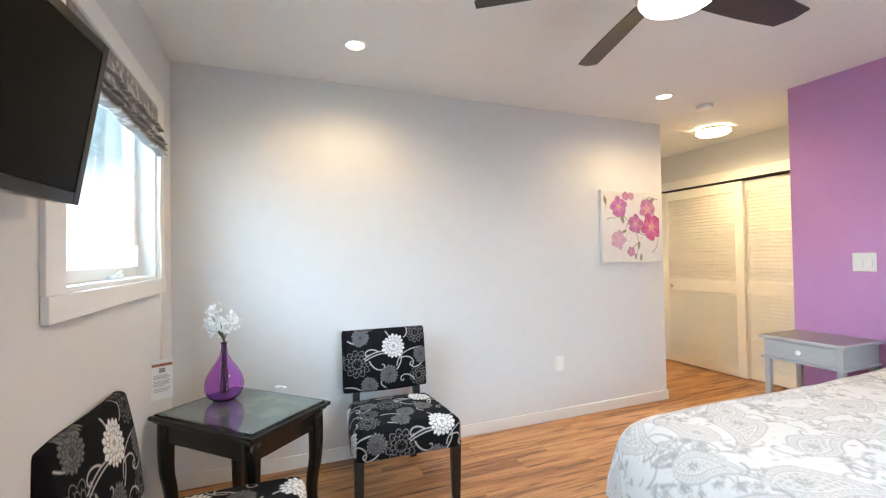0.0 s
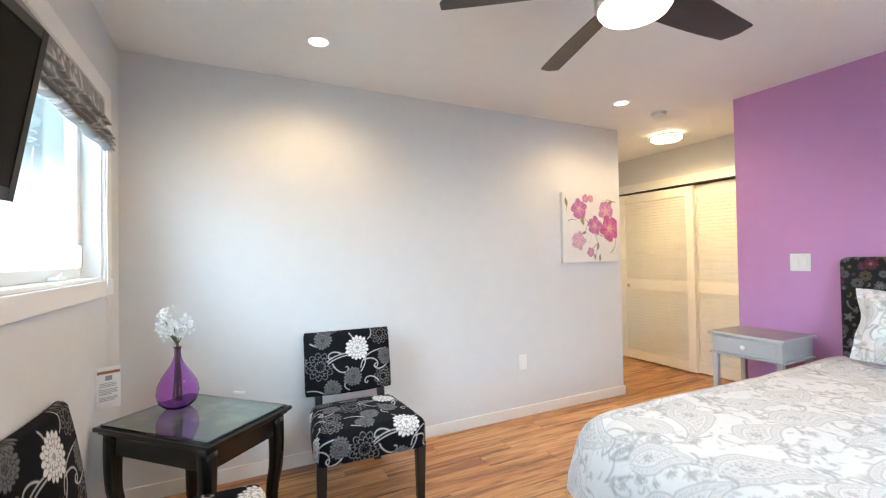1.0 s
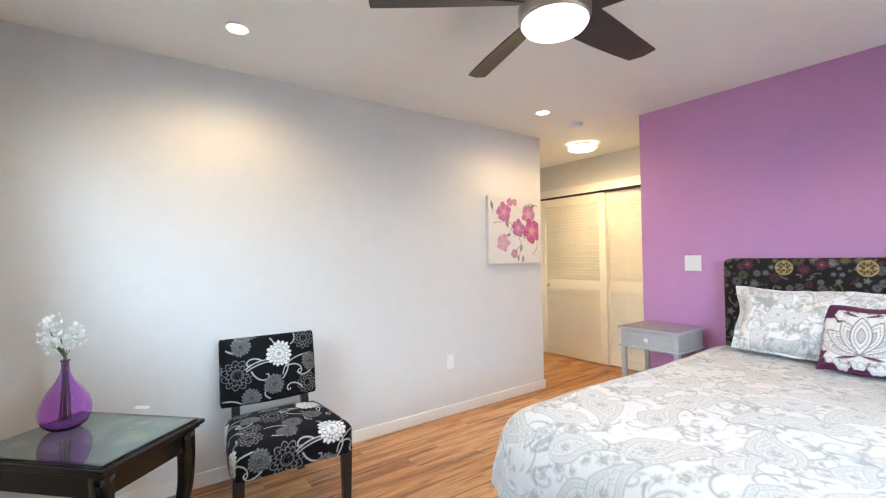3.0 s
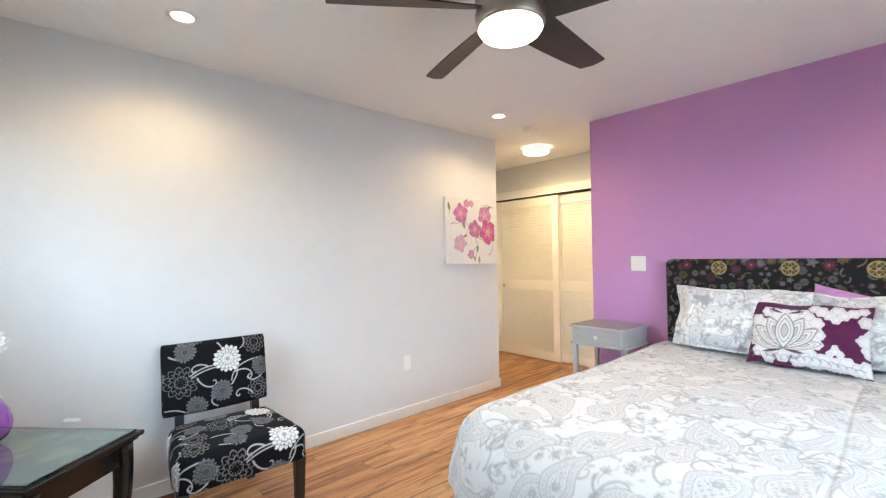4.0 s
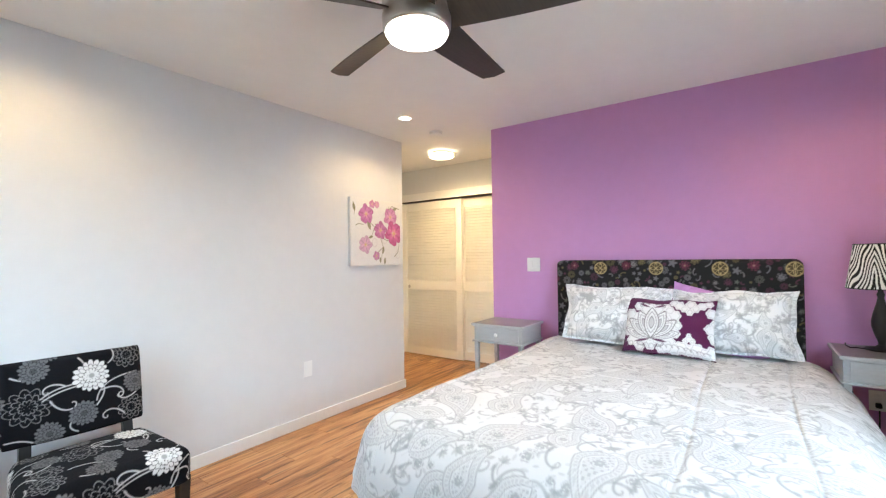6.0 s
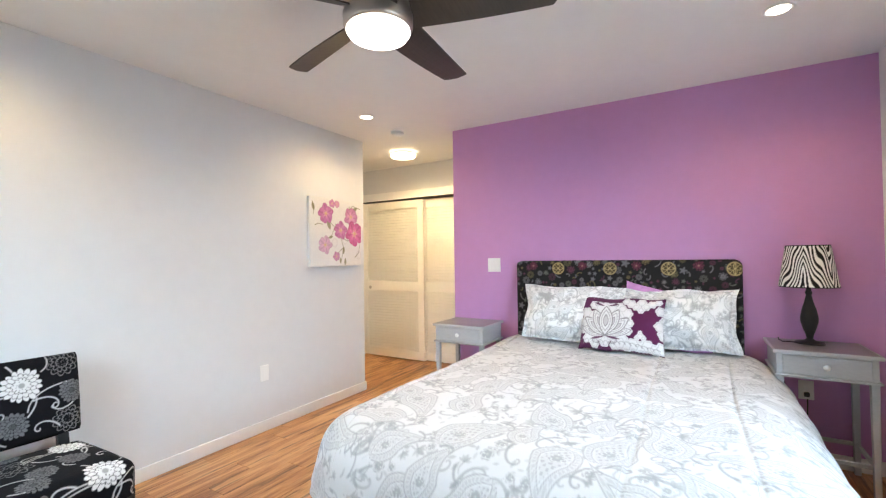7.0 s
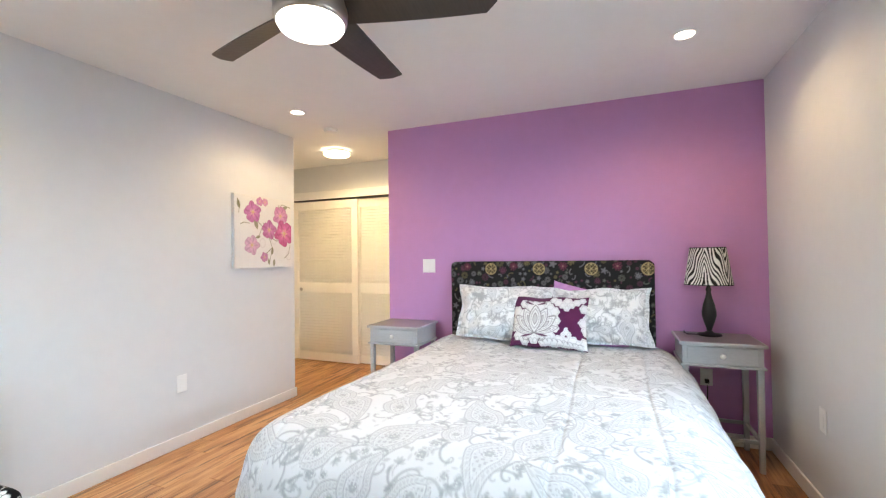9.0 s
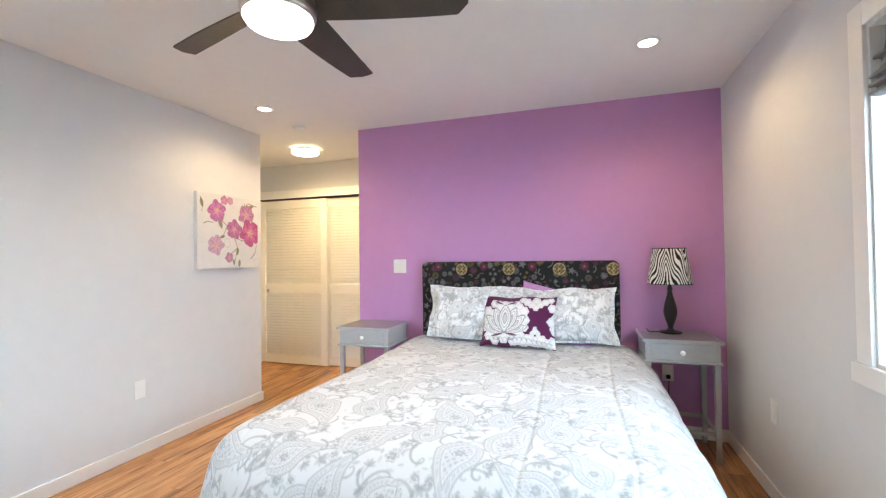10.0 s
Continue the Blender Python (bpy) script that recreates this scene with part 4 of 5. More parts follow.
def nightstand(m, label):
    """Silver-painted stand, 0.455 wide, 0.43 deep; its front towards -x, its middle at the origin."""
    n = thing("nightstand", m, label, "nightstand", "silver nightstands")
    w, d, h = 0.2275, 0.20, 0.752
    part("top", boxed(-d, d, -w, w, h - 0.02, h, bevel=0.004), M_SILVER, n)
    # thin dark sheet added on top, its colour imitating the mirrored purple wall
    part("reflection_panel", boxed(-d + 0.012, d - 0.012, -w + 0.012, w - 0.012, h, h + 0.0012), M_TOPREFLECTION, n, "darker taupe sheet imitating the wall's reflection in the top")
    part("case", boxed(-d + 0.022, d - 0.015, -w + 0.018, w - 0.018, h - 0.135, h - 0.0205, bevel=0.002), M_SILVER, n)
    part("lower_moulding", boxed(-d + 0.006, d - 0.01, -w + 0.006, w - 0.006, h - 0.148, h - 0.1355, bevel=0.003), M_SILVER, n)
    dr = part("drawer", boxed(-d + 0.014, -d + 0.0225, -w + 0.045, w - 0.045, h - 0.128, h - 0.028, bevel=0.003), M_SILVER, n)
    knob = lathe([(0.006, 0.0), (0.005, 0.01), (0.013, 0.014), (0.016, 0.021), (0.012, 0.028), (0.002, 0.030)], 18)
    bmesh.ops.transform(knob, matrix=pose(-d + 0.014, 0, h - 0.078, 0, -90, 0), verts=knob.verts)
    part("knob", knob, M_PLASTIC, dr, "white ceramic knob", smooth=True)
    for sx in (-1, 1):
        for sy in (-1, 1):
            bm = bmesh.new()
            box(bm, -0.017, 0.017, -0.017, 0.017, 0, h - 0.1485, bevel=0.003)
            for v in bm.verts:
                k = 0.8 + 0.2 * v.co.z / (h - 0.15)
                v.co.x, v.co.y = v.co.x * k + sx * (d - 0.038), v.co.y * k + sy * (w - 0.034)
            part("leg", bm, M_SILVER, n)
        part("stretcher", boxed(-d + 0.05, d - 0.05, sx * (w - 0.034) - 0.008, sx * (w - 0.034) + 0.008, 0.165, 0.187, bevel=0.002), M_SILVER, n)
        part("stretcher", boxed(sx * (d - 0.038) - 0.008, sx * (d - 0.038) + 0.008, -w + 0.05, w - 0.05, 0.165, 0.187, bevel=0.002), M_SILVER, n)
    return n


ns = nightstand(pose(3.145, 1.628, 0), "silver-grey painted nightstand with one drawer, top bare")
copy_thing(ns, pose(3.192, -0.582, 0))["label"] = "silver-grey painted nightstand with one drawer, carrying a lamp"

# ---- zebra lamp ----
LX, LY, LZ = 3.255, -0.562, 0.7537
tl = thing("table_lamp", pose(LX, LY, LZ), "black turned table lamp with zebra-striped fabric shade", "lamp")
part("base", lathe([(0.07, 0.0), (0.072, 0.006), (0.066, 0.012), (0.03, 0.018), (0.016, 0.03)], 36), M_LAMPBLACK, tl, smooth=True)
part("stem", lathe([(0.016, 0.0305), (0.018, 0.05), (0.032, 0.09), (0.042, 0.13), (0.042, 0.155), (0.034, 0.20), (0.02, 0.25), (0.013, 0.285), (0.017, 0.30), (0.012, 0.315), (0.010, 0.37)], 32), M_LAMPBLACK, tl, smooth=True)
nz, na = 70, 300
TH, ZZ = np.meshgrid(np.linspace(0, 2 * np.pi, na, endpoint=False), np.linspace(0, 1, nz), indexing="ij")
rad = 0.141 - 0.037 * ZZ
tri = np.abs(((TH / 1.05 + 0.33) % 2) - 1)
q = 30 * tri * (1 + 0.15 * np.sin(TH * 3)) + 15 * ZZ + 1.3 * np.sin(ZZ * 7 + TH * 5) + 1.1 * np.sin(TH * 9 - ZZ * 4)
stripe = np.clip(np.sin(q * 1.55) * 4 + 0.6, 0, 1)[..., None]
zcol = stripe * np.array((0.76, 0.75, 0.72)) + (1 - stripe) * np.array((0.012, 0.012, 0.012))
zcol[:, [0, 1, nz - 2, nz - 1]] = (0.015, 0.015, 0.015)
P = np.stack([rad * np.cos(TH), rad * np.sin(TH), 0.332 + 0.245 * ZZ], -1)
grid_part("shade", P, M_ZEBRA, tl, zcol, "zebra-striped fabric shade", close_u=True)
part("shade_ring", lathe([(0.012, 0.368), (0.012, 0.372)], 16), M_LAMPBLACK, tl)
for k in range(3):
    a = k * 2.094
    part("shade_arm", tube([(0.01 * math.cos(a), 0.01 * math.sin(a), 0.37), (0.132 * math.cos(a), 0.132 * math.sin(a), 0.37)], 0.002), M_LAMPBLACK, tl)
cable = [(LX - 0.02, LY + 0.07, LZ + 0.006), (LX - 0.05, LY + 0.10, LZ + 0.012), (LX - 0.02, LY + 0.13, LZ + 0.006), (LX + 0.05, LY + 0.14, LZ + 0.006), (LX + 0.135, LY + 0.13, LZ + 0.004), (LX + 0.148, LY + 0.13, LZ - 0.02), (LX + 0.147, LY + 0.11, 0.5), (LX + 0.14, LY + 0.06, 0.30),
         (LX + 0.13, LY + 0.02, 0.24), (LX + 0.12, LY + 0.0, 0.30), (LX + 0.12, LY - 0.002, 0.395)]
tagged(part("lamp_cable", tube(cable, 0.0035), M_CABLE), "black lamp cable hanging behind the nightstand to a socket", "cable")

# ---- ceiling fan ----
fan = thing("ceiling_fan", pose(FAN[0], FAN[1], HT), "brushed nickel ceiling fan with dark blades and lit bowl", "ceiling fan")
part("canopy", lathe([(0.07, 0.0), (0.07, -0.02), (0.055, -0.045), (0.02, -0.055)], 32), M_NICKEL, fan, smooth=True)
part("downrod", lathe([(0.014, -0.05), (0.014, -0.115)], 16), M_NICKEL, fan, smooth=True)
part("motor_housing", lathe([(0.05, -0.105), (0.112, -0.115), (0.128, -0.135), (0.131, -0.20), (0.124, -0.208), (0.124, -0.236), (0.131, -0.244), (0.129, -0.285), (0.122, -0.295)], 48), M_NICKEL, fan, smooth=True)
bowl = part("light_bowl", lathe([(0.119, -0.2955), (0.119, -0.303), (0.109, -0.317), (0.083, -0.328), (0.045, -0.334), (0.002, -0.336)], 40), M_GLASSLIT, fan, "lit white opal glass bowl", smooth=True)
bowl.visible_shadow = False
for k in range(5):
    bm = bmesh.new()
    n, top, low = 14, [], []
    for i in range(n):
        f = i / (n - 1)
        r = 0.125 + 0.535 * f
        lead, trail = 0.074 - 0.020 * f + 0.006 * math.sin(math.pi * f), -0.070 + 0.014 * f
        shift = 0.016 * (f - 0.8) / 0.2 if f > 0.8 else 0
        tw = -radians(27 - 17 * f)
        ring = []
        for w in (lead, (lead + trail) / 2, trail):
            ring.append((r + (shift if w < 0 else -shift), w * math.cos(tw), -0.222 + w * math.sin(tw) ))
        top.append([bm.verts.new(p) for p in ring])
        low.append([bm.verts.new((p[0], p[1], p[2] - 0.007)) for p in ring])
    for i in range(n - 1):
        for j in range(2):
            bm.faces.new((top[i][j], top[i + 1][j], top[i + 1][j + 1], top[i][j + 1]))
            bm.faces.new((low[i][j + 1], low[i + 1][j + 1], low[i + 1][j], low[i][j]))
        bm.faces.new((top[i][0], low[i][0], low[i + 1][0], top[i + 1][0]))
        bm.faces.new((top[i][2], top[i + 1][2], low[i + 1][2], low[i][2]))
    for i in (0, n - 1):
        for j in range(2):
            bm.faces.new((top[i][j], top[i][j + 1], low[i][j + 1], low[i][j]))
    bmesh.ops.transform(bm, matrix=pose(0, 0, 0, 0, 0, 3 + 72 * k), verts=bm.verts)
    part("blade", bm, M_BLADE, fan)

# ---- ceiling fittings ----
for dx, dy in DOWNLIGHTS:
    d = thing("downlight", pose(dx, dy, HT), "round white recessed downlight, switched on", "downlight", "recessed downlights")
    part("trim_ring", lathe([(0.046, -0.0015), (0.050, -0.007), (0.062, -0.005), (0.067, 0.0)], 40, closed_top=False), M_PLASTIC, d, smooth=True)
    part("lens", lathe([(0.046, -0.004), (0.046, -0.002)], 32), M_DOWNLIT, d, "glowing warm lens").visible_shadow = False
fm = thing("flush_light", pose(FLUSH[0], FLUSH[1], HT), "round flush ceiling light with metal band, switched on", "ceiling light")
part("pan", lathe([(0.10, 0.0), (0.10, -0.02)], 40), M_NICKEL, fm)
g = part("glass_drum", lathe([(0.136, -0.0205), (0.140, -0.026), (0.140, -0.050), (0.125, -0.062), (0.075, -0.072), (0.002, -0.075)], 48), M_FLUSHLIT, fm, "lit opal glass drum", smooth=True)
g.visible_shadow = False
for z in (-0.021, -0.047):
    part("metal_band", lathe([(0.142, z), (0.148, z - 0.002), (0.148, z - 0.008), (0.142, z - 0.010)], 48, closed_top=False), M_BAND, fm, smooth=True).visible_shadow = False
sd = thing("smoke_detector", pose(3.142, 2.331, HT), "small round white smoke detector on the ceiling", "smoke detector")
part("base_plate", lathe([(0.062, 0.0), (0.062, -0.01)], 32), M_PLASTIC, sd, smooth=True)
part("cover", lathe([(0.057, -0.0105), (0.055, -0.026), (0.045, -0.034), (0.002, -0.036)], 32), M_PLASTIC, sd, smooth=True)

# ---- orchid canvas ----
art = thing("painting", pose(2.508, GY - 0.036, 1.219), "square canvas painting of pink orchid blossoms on white", "painting")
oc = Canvas(0.64, 0.605, 0.0032, (0.72, 0.71, 0.69), 6)
wash, Uw, Vw = oc.window(0.32, 0.3, 1.0)
oc.col[:] *= (1 + 0.03 * lumps(Uw, Vw, 14, 2) + 0.02 * lumps(Uw, Vw, 50, 4))[..., None]
OLIVE, BROWN, MAG = (0.16, 0.15, 0.05), (0.12, 0.07, 0.06), (0.50, 0.035, 0.17)


def orchid(x, y, r, colour, turn, alpha=1.0):
    colour = (0.76 * colour[0] + 0.04, 0.76 * colour[1] + 0.05, 0.95 * colour[2] + 0.05)
    light = tuple(min(1, v * 1.4 + 0.10) for v in colour)
    for k in range(5):
        a = turn + k * 1.257
        px, py = x + 0.52 * r * math.cos(a), y + 0.52 * r * math.sin(a)
        where, U, V = oc.window(px, py, r * 0.8)
        f = np.hypot(U, V) - r * 0.42 * (1 + 0.14 * np.cos(3 * np.arctan2(V, U) + k))
        tone = np.clip(0.5 + 9 * (U * math.cos(a) + V * math.sin(a)) + 0.4 * lumps(U, V, 160, k), 0, 1)[..., None]
        col = np.array(colour) * tone + np.array(light) * (1 - tone)
        m = (oc.soft(f) * alpha)[..., None]
        oc.col[where] = oc.col[where] * (1 - m) + col * m
        oc.paint(where, oc.soft(np.abs(f) - 0.0012), tuple(v * 0.5 for v in colour), 0.6)
        oc.leaf(px, py, r * 0.34, a, tuple(v * 0.62 for v in colour), 0.45, 0.22)
    where, U, V = oc.window(x, y, r)
    oc.paint(where, oc.soft(np.hypot(U, V) - r * 0.13), (0.55, 0.36, 0.12), 0.8)
    for k in range(6):
        oc.leaf(x + 0.2 * r * math.cos(k), y + 0.2 * r * math.sin(k), 0.16 * r, k, (0.65, 0.45, 0.3), 0.6)


for pts in ([(0.30, 0.38), (0.36, 0.27), (0.40, 0.17), (0.37, 0.05)], [(0.36, 0.27), (0.45, 0.23), (0.52, 0.25), (0.6, 0.3)], [(0.40, 0.17), (0.33, 0.12), (0.30, 0.08)], [(0.20, 0.42), (0.29, 0.35), (0.24, 0.25)], [(0.48, 0.55), (0.48, 0.48)], [(0.62, 0.54), (0.52, 0.56), (0.46, 0.5)], [(0.06, 0.36), (0.09, 0.375), (0.15, 0.37)], [(0.55, 0.08), (0.6, 0.12), (0.62, 0.2)], [(0.03, 0.56), (0.05, 0.50), (0.04, 0.45)]):
    oc.stroke(pts, 0.008, 0.005, OLIVE, 0.8)
for x, y, a, r in ((0.22, 0.37, 1.9, 0.05), (0.40, 0.14, 1.4, 0.035), (0.36, 0.05, 1.7, 0.03), (0.55, 0.53, 0.4, 0.04), (0.04, 0.52, 1.8, 0.04), (0.24, 0.26, 0.3, 0.03), (0.42, 0.04, 1.5, 0.035)):
    oc.leaf(x, y, r, a, OLIVE, 0.8)
orchid(0.185, 0.465, 0.095, (0.46, 0.09, 0.25), 0.5)
orchid(0.26, 0.56, 0.04, (0.50, 0.14, 0.28), 0.2)
orchid(0.32, 0.56, 0.035, (0.55, 0.2, 0.3), 0.9)
orchid(0.50, 0.455, 0.095, (0.52, 0.16, 0.28), 1.1)
orchid(0.365, 0.325, 0.088, (0.44, 0.08, 0.22), 0.2)
orchid(0.545, 0.30, 0.125, MAG, 0.8)
orchid(0.175, 0.19, 0.085, (0.55, 0.25, 0.34), 0.0, 0.85)
orchid(0.31, 0.09, 0.045, (0.50, 0.16, 0.26), 0.7)
for x, y in ((0.29, 0.21), (0.42, 0.24), (0.60, 0.10)):
    where, U, V = oc.window(x, y, 0.06)
    oc.paint(where, oc.soft(np.abs(np.hypot(U, V * 0.8) - 0.03) - 0.0015), (0.4, 0.3, 0.32), 0.6)
U, V = np.meshgrid(oc.u, oc.v, indexing="ij")
edge = np.clip(np.minimum(np.minimum(U, 0.64 - U), np.minimum(V, 0.605 - V)) / 0.004, 0, 1)
grid_part("canvas", np.stack([U, 0.003 * (1 - edge), V], -1), M_CANVAS, art, oc.col, back=np.stack([U, np.full_like(U, 0.006), V], -1))
part("stretcher", boxed(0.002, 0.638, 0.0065, 0.035, 0.002, 0.603, bevel=0.002), M_CARD, art, "canvas-wrapped edge of the stretcher")

# ---- windows ----


def window_unit(name, m, w, z0, z1, label, side, sill_over):
    """Local x along the wall, y out of the house."""
    win = thing(name, m, label, "window", kind="structure")
    for n2, b in (("casing_left", (-side, 0, -0.014, 0, z0 - 0.002, z1 + 0.085)), ("casing_right", (w, w + side, -0.014, 0, z0 - 0.002, z1 + 0.085)), ("casing_top", (0.0005, w - 0.0005, -0.014, 0, z1, z1 + 0.085))):
        part(n2, boxed(*b, bevel=0.002), M_TRIM, win)
    part("window_sill", boxed(-side - sill_over, w + side + sill_over, -0.021, -0.0005, z0 - 0.075, z0 - 0.0025, bevel=0.003), M_TRIM, win)
    part("jamb_bottom", boxed(0, w, 0, 0.13, z0, z0 + 0.012), M_TRIM, win)
    part("jamb_top", boxed(0, w, 0, 0.13, z1 - 0.012, z1), M_TRIM, win)
    part("jamb_side", boxed(0, 0.012, 0, 0.13, z0 + 0.0125, z1 - 0.0125), M_TRIM, win)
    part("jamb_side", boxed(w - 0.012, w, 0, 0.13, z0 + 0.0125, z1 - 0.0125), M_TRIM, win)
    a, b, c, d = 0.0125, w - 0.0125, z0 + 0.0125, z1 - 0.0125
    part("window_frame", boxed(a, b, 0.075, 0.125, c, c + 0.045, bevel=0.004), M_PLASTIC, win)
    part("frame_top", boxed(a, b, 0.075, 0.125, d - 0.045, d, bevel=0.004), M_PLASTIC, win)
    part("frame_side", boxed(a, a + 0.045, 0.075, 0.125, c + 0.0455, d - 0.0455, bevel=0.004), M_PLASTIC, win)
    part("frame_side", boxed(b - 0.045, b, 0.075, 0.125, c + 0.0455, d - 0.0455, bevel=0.004), M_PLASTIC, win)
    part("pane", boxed(a + 0.0455, b - 0.0455, 0.098, 0.104, c + 0.0455, d - 0.0455), M_PANE, win).visible_shadow = False
    return win


win1 = window_unit("window_1", pose(WX, W1[0], 0, 0, 0, 90), W1[1] - W1[0], W1[2], W1[3], "white casement window with wide sill board and daylight behind", 0.115, 0.0)
w1 = W1[1] - W1[0]
# crank and latch of the casement
crank = part("crank", boxed(w1 - 0.42, w1 - 0.34, 0.035, 0.075, W1[2] + 0.0125, W1[2] + 0.03, bevel=0.006), M_PLASTIC, win1, "white folding crank")
part("crank_handle", tube([(w1 - 0.38, 0.05, W1[2] + 0.03), (w1 - 0.41, 0.03, W1[2] + 0.04), (w1 - 0.50, 0.02, W1[2] + 0.026)], 0.006), M_PLASTIC, crank)
part("latch", boxed(w1 - 0.075, w1 - 0.055, 0.055, 0.075, W1[2] + 0.06, W1[2] + 0.16, bevel=0.005), M_PLASTIC, win1)
win2 = window_unit("window_2", pose(W2[1], RY, 0, 0, 0, 180), W2[1] - W2[0], W2[2], W2[3], "white framed window beside the bed with raised blind", 0.082, 0.025)


def roman_blind(m, w, z_top, label):
    b = thing("roman_blind", m, label, "window blind", "roman blinds")
    prof = [(-0.012, 0.0), (-0.014, -0.055), (-0.020, -0.088), (-0.046, -0.104), (-0.048, -0.114), (-0.024, -0.112), (-0.022, -0.120), (-0.032, -0.150), (-0.058, -0.166), (-0.061, -0.178), (-0.034, -0.176), (-0.033, -0.183), (-0.060, -0.196),
            (-0.062, -0.207), (-0.036, -0.206), (-0.035, -0.212), (-0.058, -0.224), (-0.060, -0.234), (-0.036, -0.238), (-0.02, -0.236)]
    arc = np.concatenate([[0], np.cumsum(np.linalg.norm(np.diff(np.array(prof), axis=0), axis=1))])
    cl = Canvas(w, arc[-1], 0.006, (0.27, 0.265, 0.26), 7)
    br = np.random.default_rng(5)
    for _ in range(70):
        x, y = br.uniform(0, w), br.uniform(0, arc[-1])
        cl.hook(x, y, br.uniform(0.06, 0.12), br.uniform(0, 6.3), br.choice([-1, 1]), 0.024, 0.009, (0.55, 0.54, 0.53), 0.9)
        cl.leaf(x, y, 0.035, br.uniform(0, 6.3), (0.15, 0.145, 0.145), 0.7)
    yy, zz = np.interp(cl.v, arc, np.array(prof)[:, 0]), np.interp(cl.v, arc, np.array(prof)[:, 1])
    yy, zz = np.convolve(np.pad(yy, 1, "edge"), [0.25, 0.5, 0.25], "valid"), np.convolve(np.pad(zz, 1, "edge"), [0.25, 0.5, 0.25], "valid")
    U, _ = np.meshgrid(cl.u, cl.v, indexing="ij")
    sag = 0.002 * np.sin(U * 7) * (zz[None] < -0.1)
    Q = np.stack([U, yy[None] + 0.004 * np.sin(U * 23 + 4) * (zz[None] < -0.1), z_top + zz[None] + sag], -1)
    grid_part("cloth", Q, M_SHADE, b, cl.col, back=Q + np.array([0, 0.006, 0.002]))
    part("head_rail", boxed(0.002, w - 0.002, -0.008, 0.03, z_top - 0.03, z_top - 0.001, bevel=0.003), M_PLASTIC, b)
    return b


roman_blind(pose(WX, W1[0] + 0.014, 0, 0, 0, 90), w1 - 0.028, W1[3] - 0.0125, "grey damask roman blind drawn up into folds")
roman_blind(pose(W2[1] - 0.014, RY - 0.055, 0, 0, 0, 180), W2[1] - W2[0] - 0.028, W2[3] - 0.0125, "grey damask roman blind pulled up above the window")
# blind cord and its warning card
CY = 2.405
tagged(part("blind_cord", tube([(WX + 0.03, 2.445, 1.82), (WX + 0.038, CY - 0.01, 1.5), (WX + 0.040, CY, 1.19), (WX + 0.040, CY, 0.825)], 0.0022), M_CORD), "white pull cord hanging from the blind", "cord")
tag = thing("warning_card", pose(WX + 0.042, CY - 0.002, 0.638, 0, 0, 27) @ Matrix.Diagonal((0.8, 1, 0.79, 1)), "white printed warning card hanging on the blind cord", "card")
part("card", boxed(-0.056, 0.056, -0.0006, 0.0006, 0, 0.235, bevel=0.0004), M_CARD, tag)
part("heading_band", boxed(-0.053, 0.053, -0.0012, -0.0007, 0.196, 0.212), M_CARDTOP, tag, "brown heading band")
part("emblem", boxed(-0.016, 0.016, -0.0012, -0.0007, 0.158, 0.185, bevel=0.0002), M_INK, tag, "grey emblem")
for k, (z, wl) in enumerate(((0.140, 0.038), (0.131, 0.042), (0.122, 0.040), (0.106, 0.043), (0.097, 0.041), (0.088, 0.043), (0.079, 0.03), (0.062, 0.043), (0.053, 0.042), (0.044, 0.036))):
    part("text_line", boxed(-0.045, -0.045 + 2 * wl, -0.0011, -0.0007, z, z + 0.0035), M_INK, tag)

# the bright distance outside both windows
for nm, m in (("backdrop_west", pose(-6, 15.5, 3.0, 90, 0, 22)), ("backdrop_far_west", pose(-11, 0, 3.0, 90, 0, 90)), ("backdrop_south", pose(1.2, RY - 7, 3.0, 90, 0, 0))):
    bm = bmesh.new()
    bmesh.ops.create_grid(bm, x_segments=1, y_segments=1, size=11)
    ob = part(nm, bm, M_OUTSIDE)
    ob.matrix_world = m
    structure(ob, "hazy bright outdoors far beyond the window", "backdrop")

# ---- television on its bracket ----
tv = thing("television", pose(-0.440, 1.283, 1.432, 0, 0, 0) @ pose(0, 0, 0, 0, 9.5, -5.5), "black flat television tilted on a wall bracket", "television")
part("cabinet", boxed(-0.045, -0.004, -0.72, 0.0, 0.0, 0.397, bevel=0.008), M_BEZEL, tv)
part("rear_edge", boxed(-0.050, -0.0455, -0.722, 0.002, -0.002, 0.399, bevel=0.001), M_TVEDGE, tv)
for n2, b in (("bezel_side", (-0.0035, 0.0, -0.024, 0.0, 0.0, 0.397)), ("bezel_side", (-0.0035, 0.0, -0.72, -0.696, 0.0, 0.397)), ("bezel_top", (-0.0035, 0.0, -0.6955, -0.0245, 0.373, 0.397)), ("bezel_bottom", (-0.0035, 0.0, -0.6955, -0.0245, 0.0, 0.028))):
    part(n2, boxed(*b, bevel=0.001), M_BEZEL, tv)
part("screen", boxed(-0.0038, -0.002, -0.695, -0.025, 0.0285, 0.3725), M_SCREEN, tv)
br_ = thing("television_bracket", pose(0, 0, 0), "black steel wall bracket behind the television", "wall bracket")
part("wall_plate", boxed(WX, WX + 0.008, 0.86, 1.08, 1.54, 1.74, bevel=0.002), M_LAMPBLACK, br_)
part("arm", boxed(WX + 0.0085, WX + 0.085, 0.93, 1.01, 1.60, 1.70, bevel=0.004), M_LAMPBLACK, br_)

# ---- switches and sockets ----


def plate(m, w, h, name, label, category, group=""):
    o = thing(name, m, label, category, group)
    part("cover_plate", boxed(-w / 2, w / 2, -0.006, 0, -h / 2, h / 2, bevel=0.003), M_PLASTIC, o)
    return o


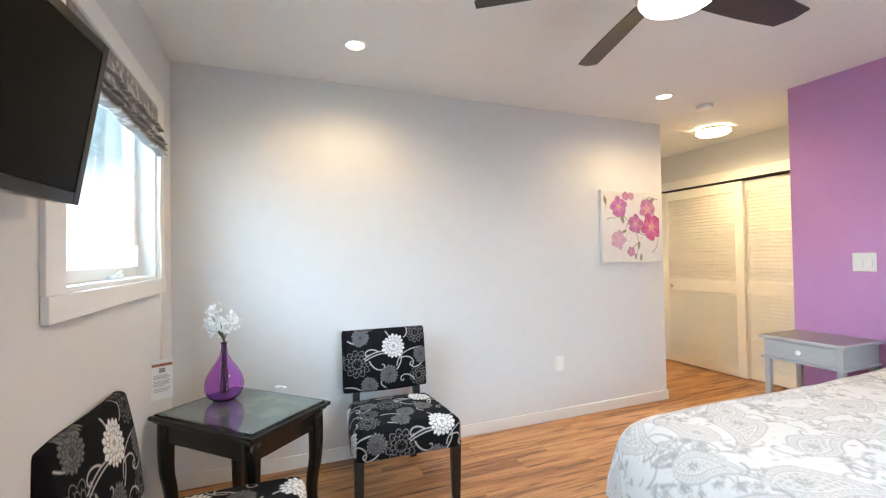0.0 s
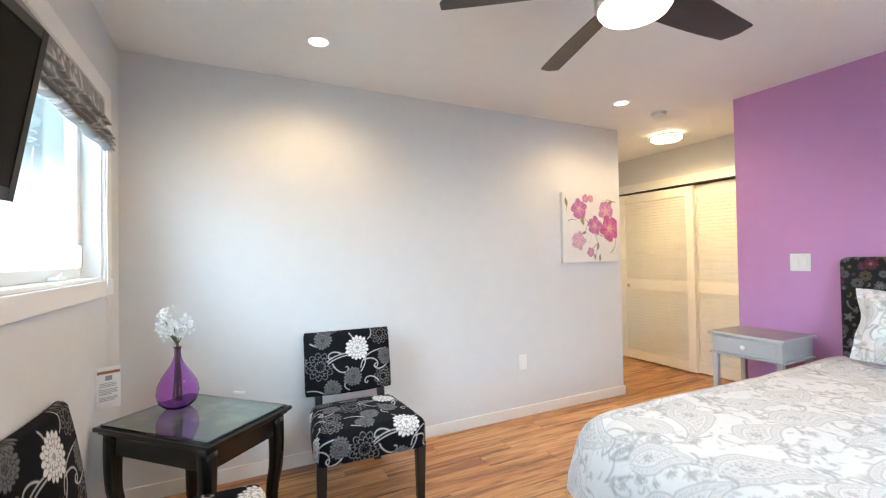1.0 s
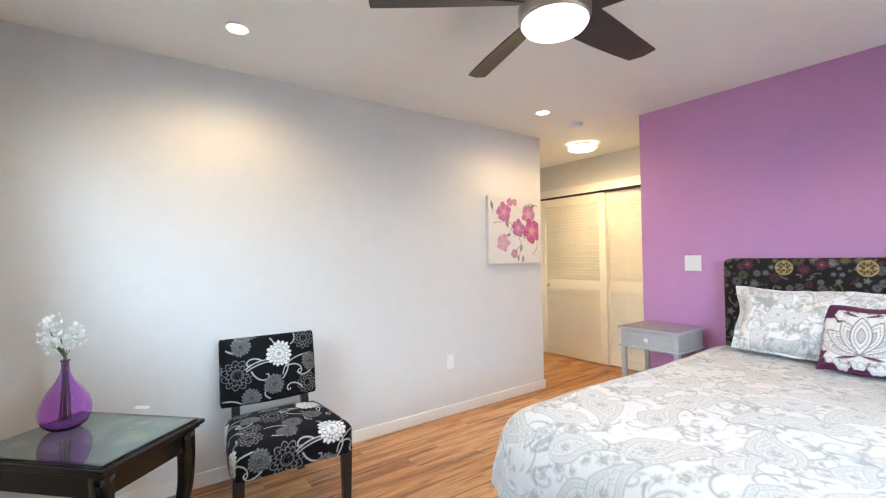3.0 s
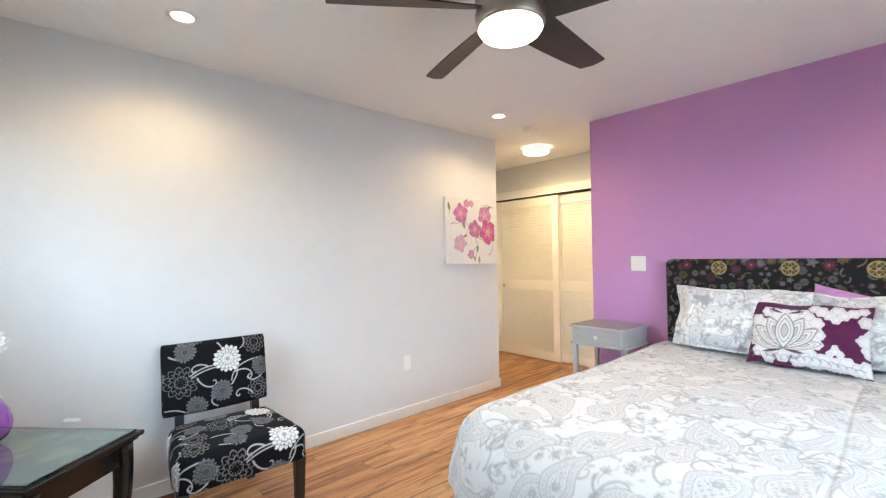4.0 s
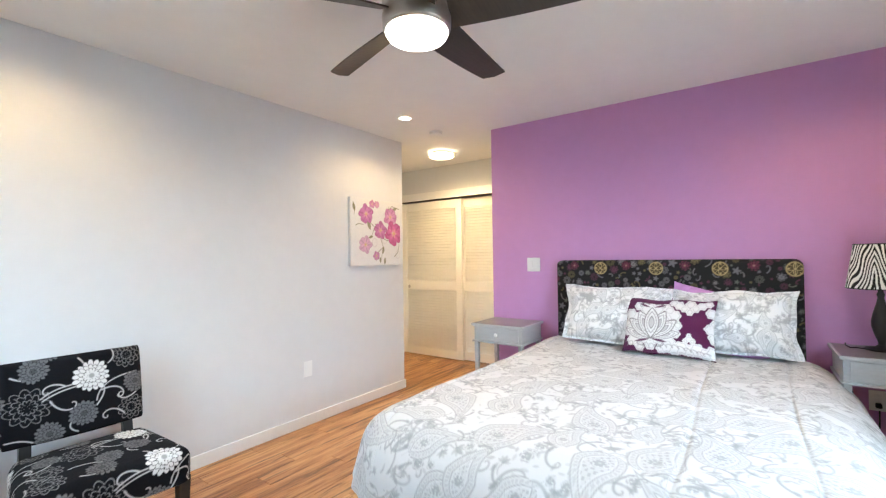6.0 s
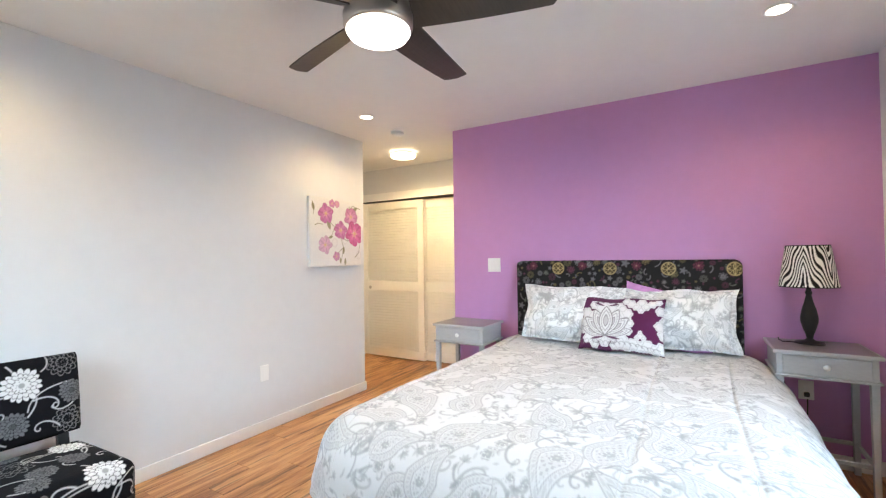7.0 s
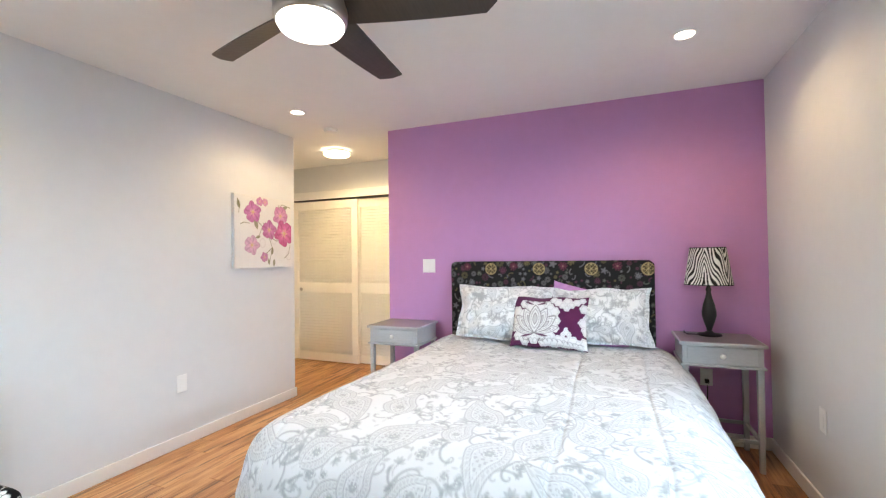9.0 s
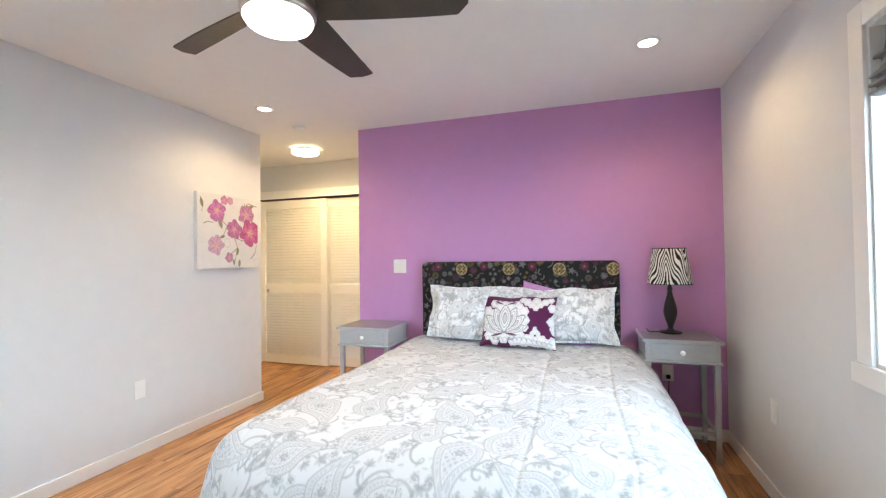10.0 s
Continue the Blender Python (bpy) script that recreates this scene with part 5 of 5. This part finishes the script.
sw = plate(pose(PX, 1.5035, 1.2145, 0, 0, -90), 0.117, 0.117, "light_switch", "white double rocker light switch on purple wall", "light switch")
for sx in (-0.024, 0.024):
    bm = boxed(sx - 0.0165, sx + 0.0165, -0.0115, -0.0063, -0.033, 0.033, bevel=0.002)
    part("rocker", bm, M_PLASTIC, sw)
o1 = plate(pose(2.088, GY, 0.434), 0.075, 0.119, "blank_plate", "white blank outlet plate on the grey wall", "wall plate", "wall plates")
part("decor_insert", boxed(-0.0165, 0.0165, -0.0085, -0.0063, -0.033, 0.033, bevel=0.001), M_PLASTIC, o1)
copy_thing(o1, pose(2.645, RY, 0.466, 0, 0, 180))
o3 = plate(pose(PX, -0.562, 0.444, 0, 0, -90), 0.075, 0.115, "wall_socket", "white double wall socket with a black plug in it", "socket")
for sz in (-0.02, 0.02):
    part("outlet_face", boxed(-0.016, 0.016, -0.0085, -0.0063, sz - 0.014, sz + 0.014, bevel=0.003), M_PLASTIC, o3)
part("plug", boxed(-0.013, 0.013, -0.034, -0.009, -0.036, -0.010, bevel=0.004), M_CABLE, o3, "black plug")

# ---- closet: header trim, track and louvered doors ----
structure(part("trim", boxed(CLOSET_X - 0.018, CLOSET_X, CL0 - 0.08, CL1 + 0.08, 2.028, 2.125, bevel=0.002), M_TRIM), "cream painted header board over the closet", "trim")
for yy in (CL0 - 0.08, CL1):
    structure(part("trim", boxed(CLOSET_X - 0.018, CLOSET_X, yy, yy + 0.08, 0, 2.0275, bevel=0.002), M_TRIM), "cream painted closet side trim", "trim")
structure(part("door_track", boxed(CLOSET_X + 0.001, CLOSET_X + 0.115, CL0, CL1, 2.020, 2.0445), M_TRACK), "dark metal sliding door track", "door track")


def louvered_door(name, y0, y1, x0, label, knob_y=None):
    d = thing(name, pose(x0, y0, 0), label, "closet door", kind="structure")
    w, th, st, zb, zt = y1 - y0, 0.034, 0.085, 0.015, 2.008
    part("stile", boxed(0, th, 0, st, zb, zt, bevel=0.003), M_CLOSET, d)
    part("stile", boxed(0, th, w - st, w, zb, zt, bevel=0.003), M_CLOSET, d)
    for a, b in ((zb, 0.115), (0.862, 0.978), (1.905, zt)):
        part("rail", boxed(0.002, th - 0.002, st + 0.0005, w - st - 0.0005, a, b, bevel=0.002), M_CLOSET, d)
    slat = None
    for a, b in ((0.115, 0.862), (0.978, 1.905)):
        n = int((b - a) / 0.0345)
        for k in range(n):
            z = a + (k + 0.5) * (b - a) / n
            if slat is None:
                bm = boxed(-0.003, 0.003, st + 0.001, w - st - 0.001, -0.0215, 0.0215, bevel=0.0018, segments=1)
                bmesh.ops.rotate(bm, cent=(0, 0, 0), matrix=Matrix.Rotation(radians(36), 3, "Y"), verts=bm.verts)
                slat = part("slat", bm, M_CLOSET, d)
                slat.location = (th / 2 - 0.001, 0, z)
            else:
                s2 = new("slat", slat.data)
                s2.parent = d
                s2.location = (th / 2 - 0.001, 0, z)
    if knob_y is not None:
        kn = lathe([(0.020, 0.0), (0.022, 0.003), (0.018, 0.006), (0.003, 0.004)], 24)
        bmesh.ops.transform(kn, matrix=pose(0, knob_y, 0.90, 0, -90, 0), verts=kn.verts)
        part("finger_pull", kn, M_NICKEL, d, "round metal finger pull", smooth=True)
    return d


louvered_door("door_1", 2.884, 3.856, CLOSET_X + 0.012, "cream louvered sliding closet door with round pull", 0.845)
louvered_door("door_2", 2.03, 2.96, CLOSET_X + 0.058, "cream louvered sliding closet door behind the first")

# ---- floor planks ----
PW = 0.145
pr = random.Random(5)
lengths = (1.22, 0.86, 0.62)
blank = {}


def plank(length):
    if length not in blank:
        bm = boxed(0.0006, length - 0.0006, 0.0004, PW - 0.0004, -0.0075, 0.0, bevel=0.0009, segments=1)
        bmesh.ops.recalc_face_normals(bm, faces=bm.faces)
        me = bpy.data.meshes.new("plank")
        bm.to_mesh(me)
        bm.free()
        me.materials.append(M_PLANK)
        blank[length] = me
    return blank[length]


y = RY
while y < HALL_N:
    mid = y + PW / 2
    x0 = WX if mid < GY else GX_END
    x1 = PX if mid < PY_END else CLOSET_X + 0.11
    x, first = x0, pr.choice((0.31, 0.52, 0.74, 0.95))
    while x < x1 - 0.01:
        length = round(min(first or pr.choice(lengths), x1 - x), 3)
        first = None
        p = new("plank", plank(length))
        p.parent = FLOOR
        p.location = (x, y, 0)
        x += length
    y += PW
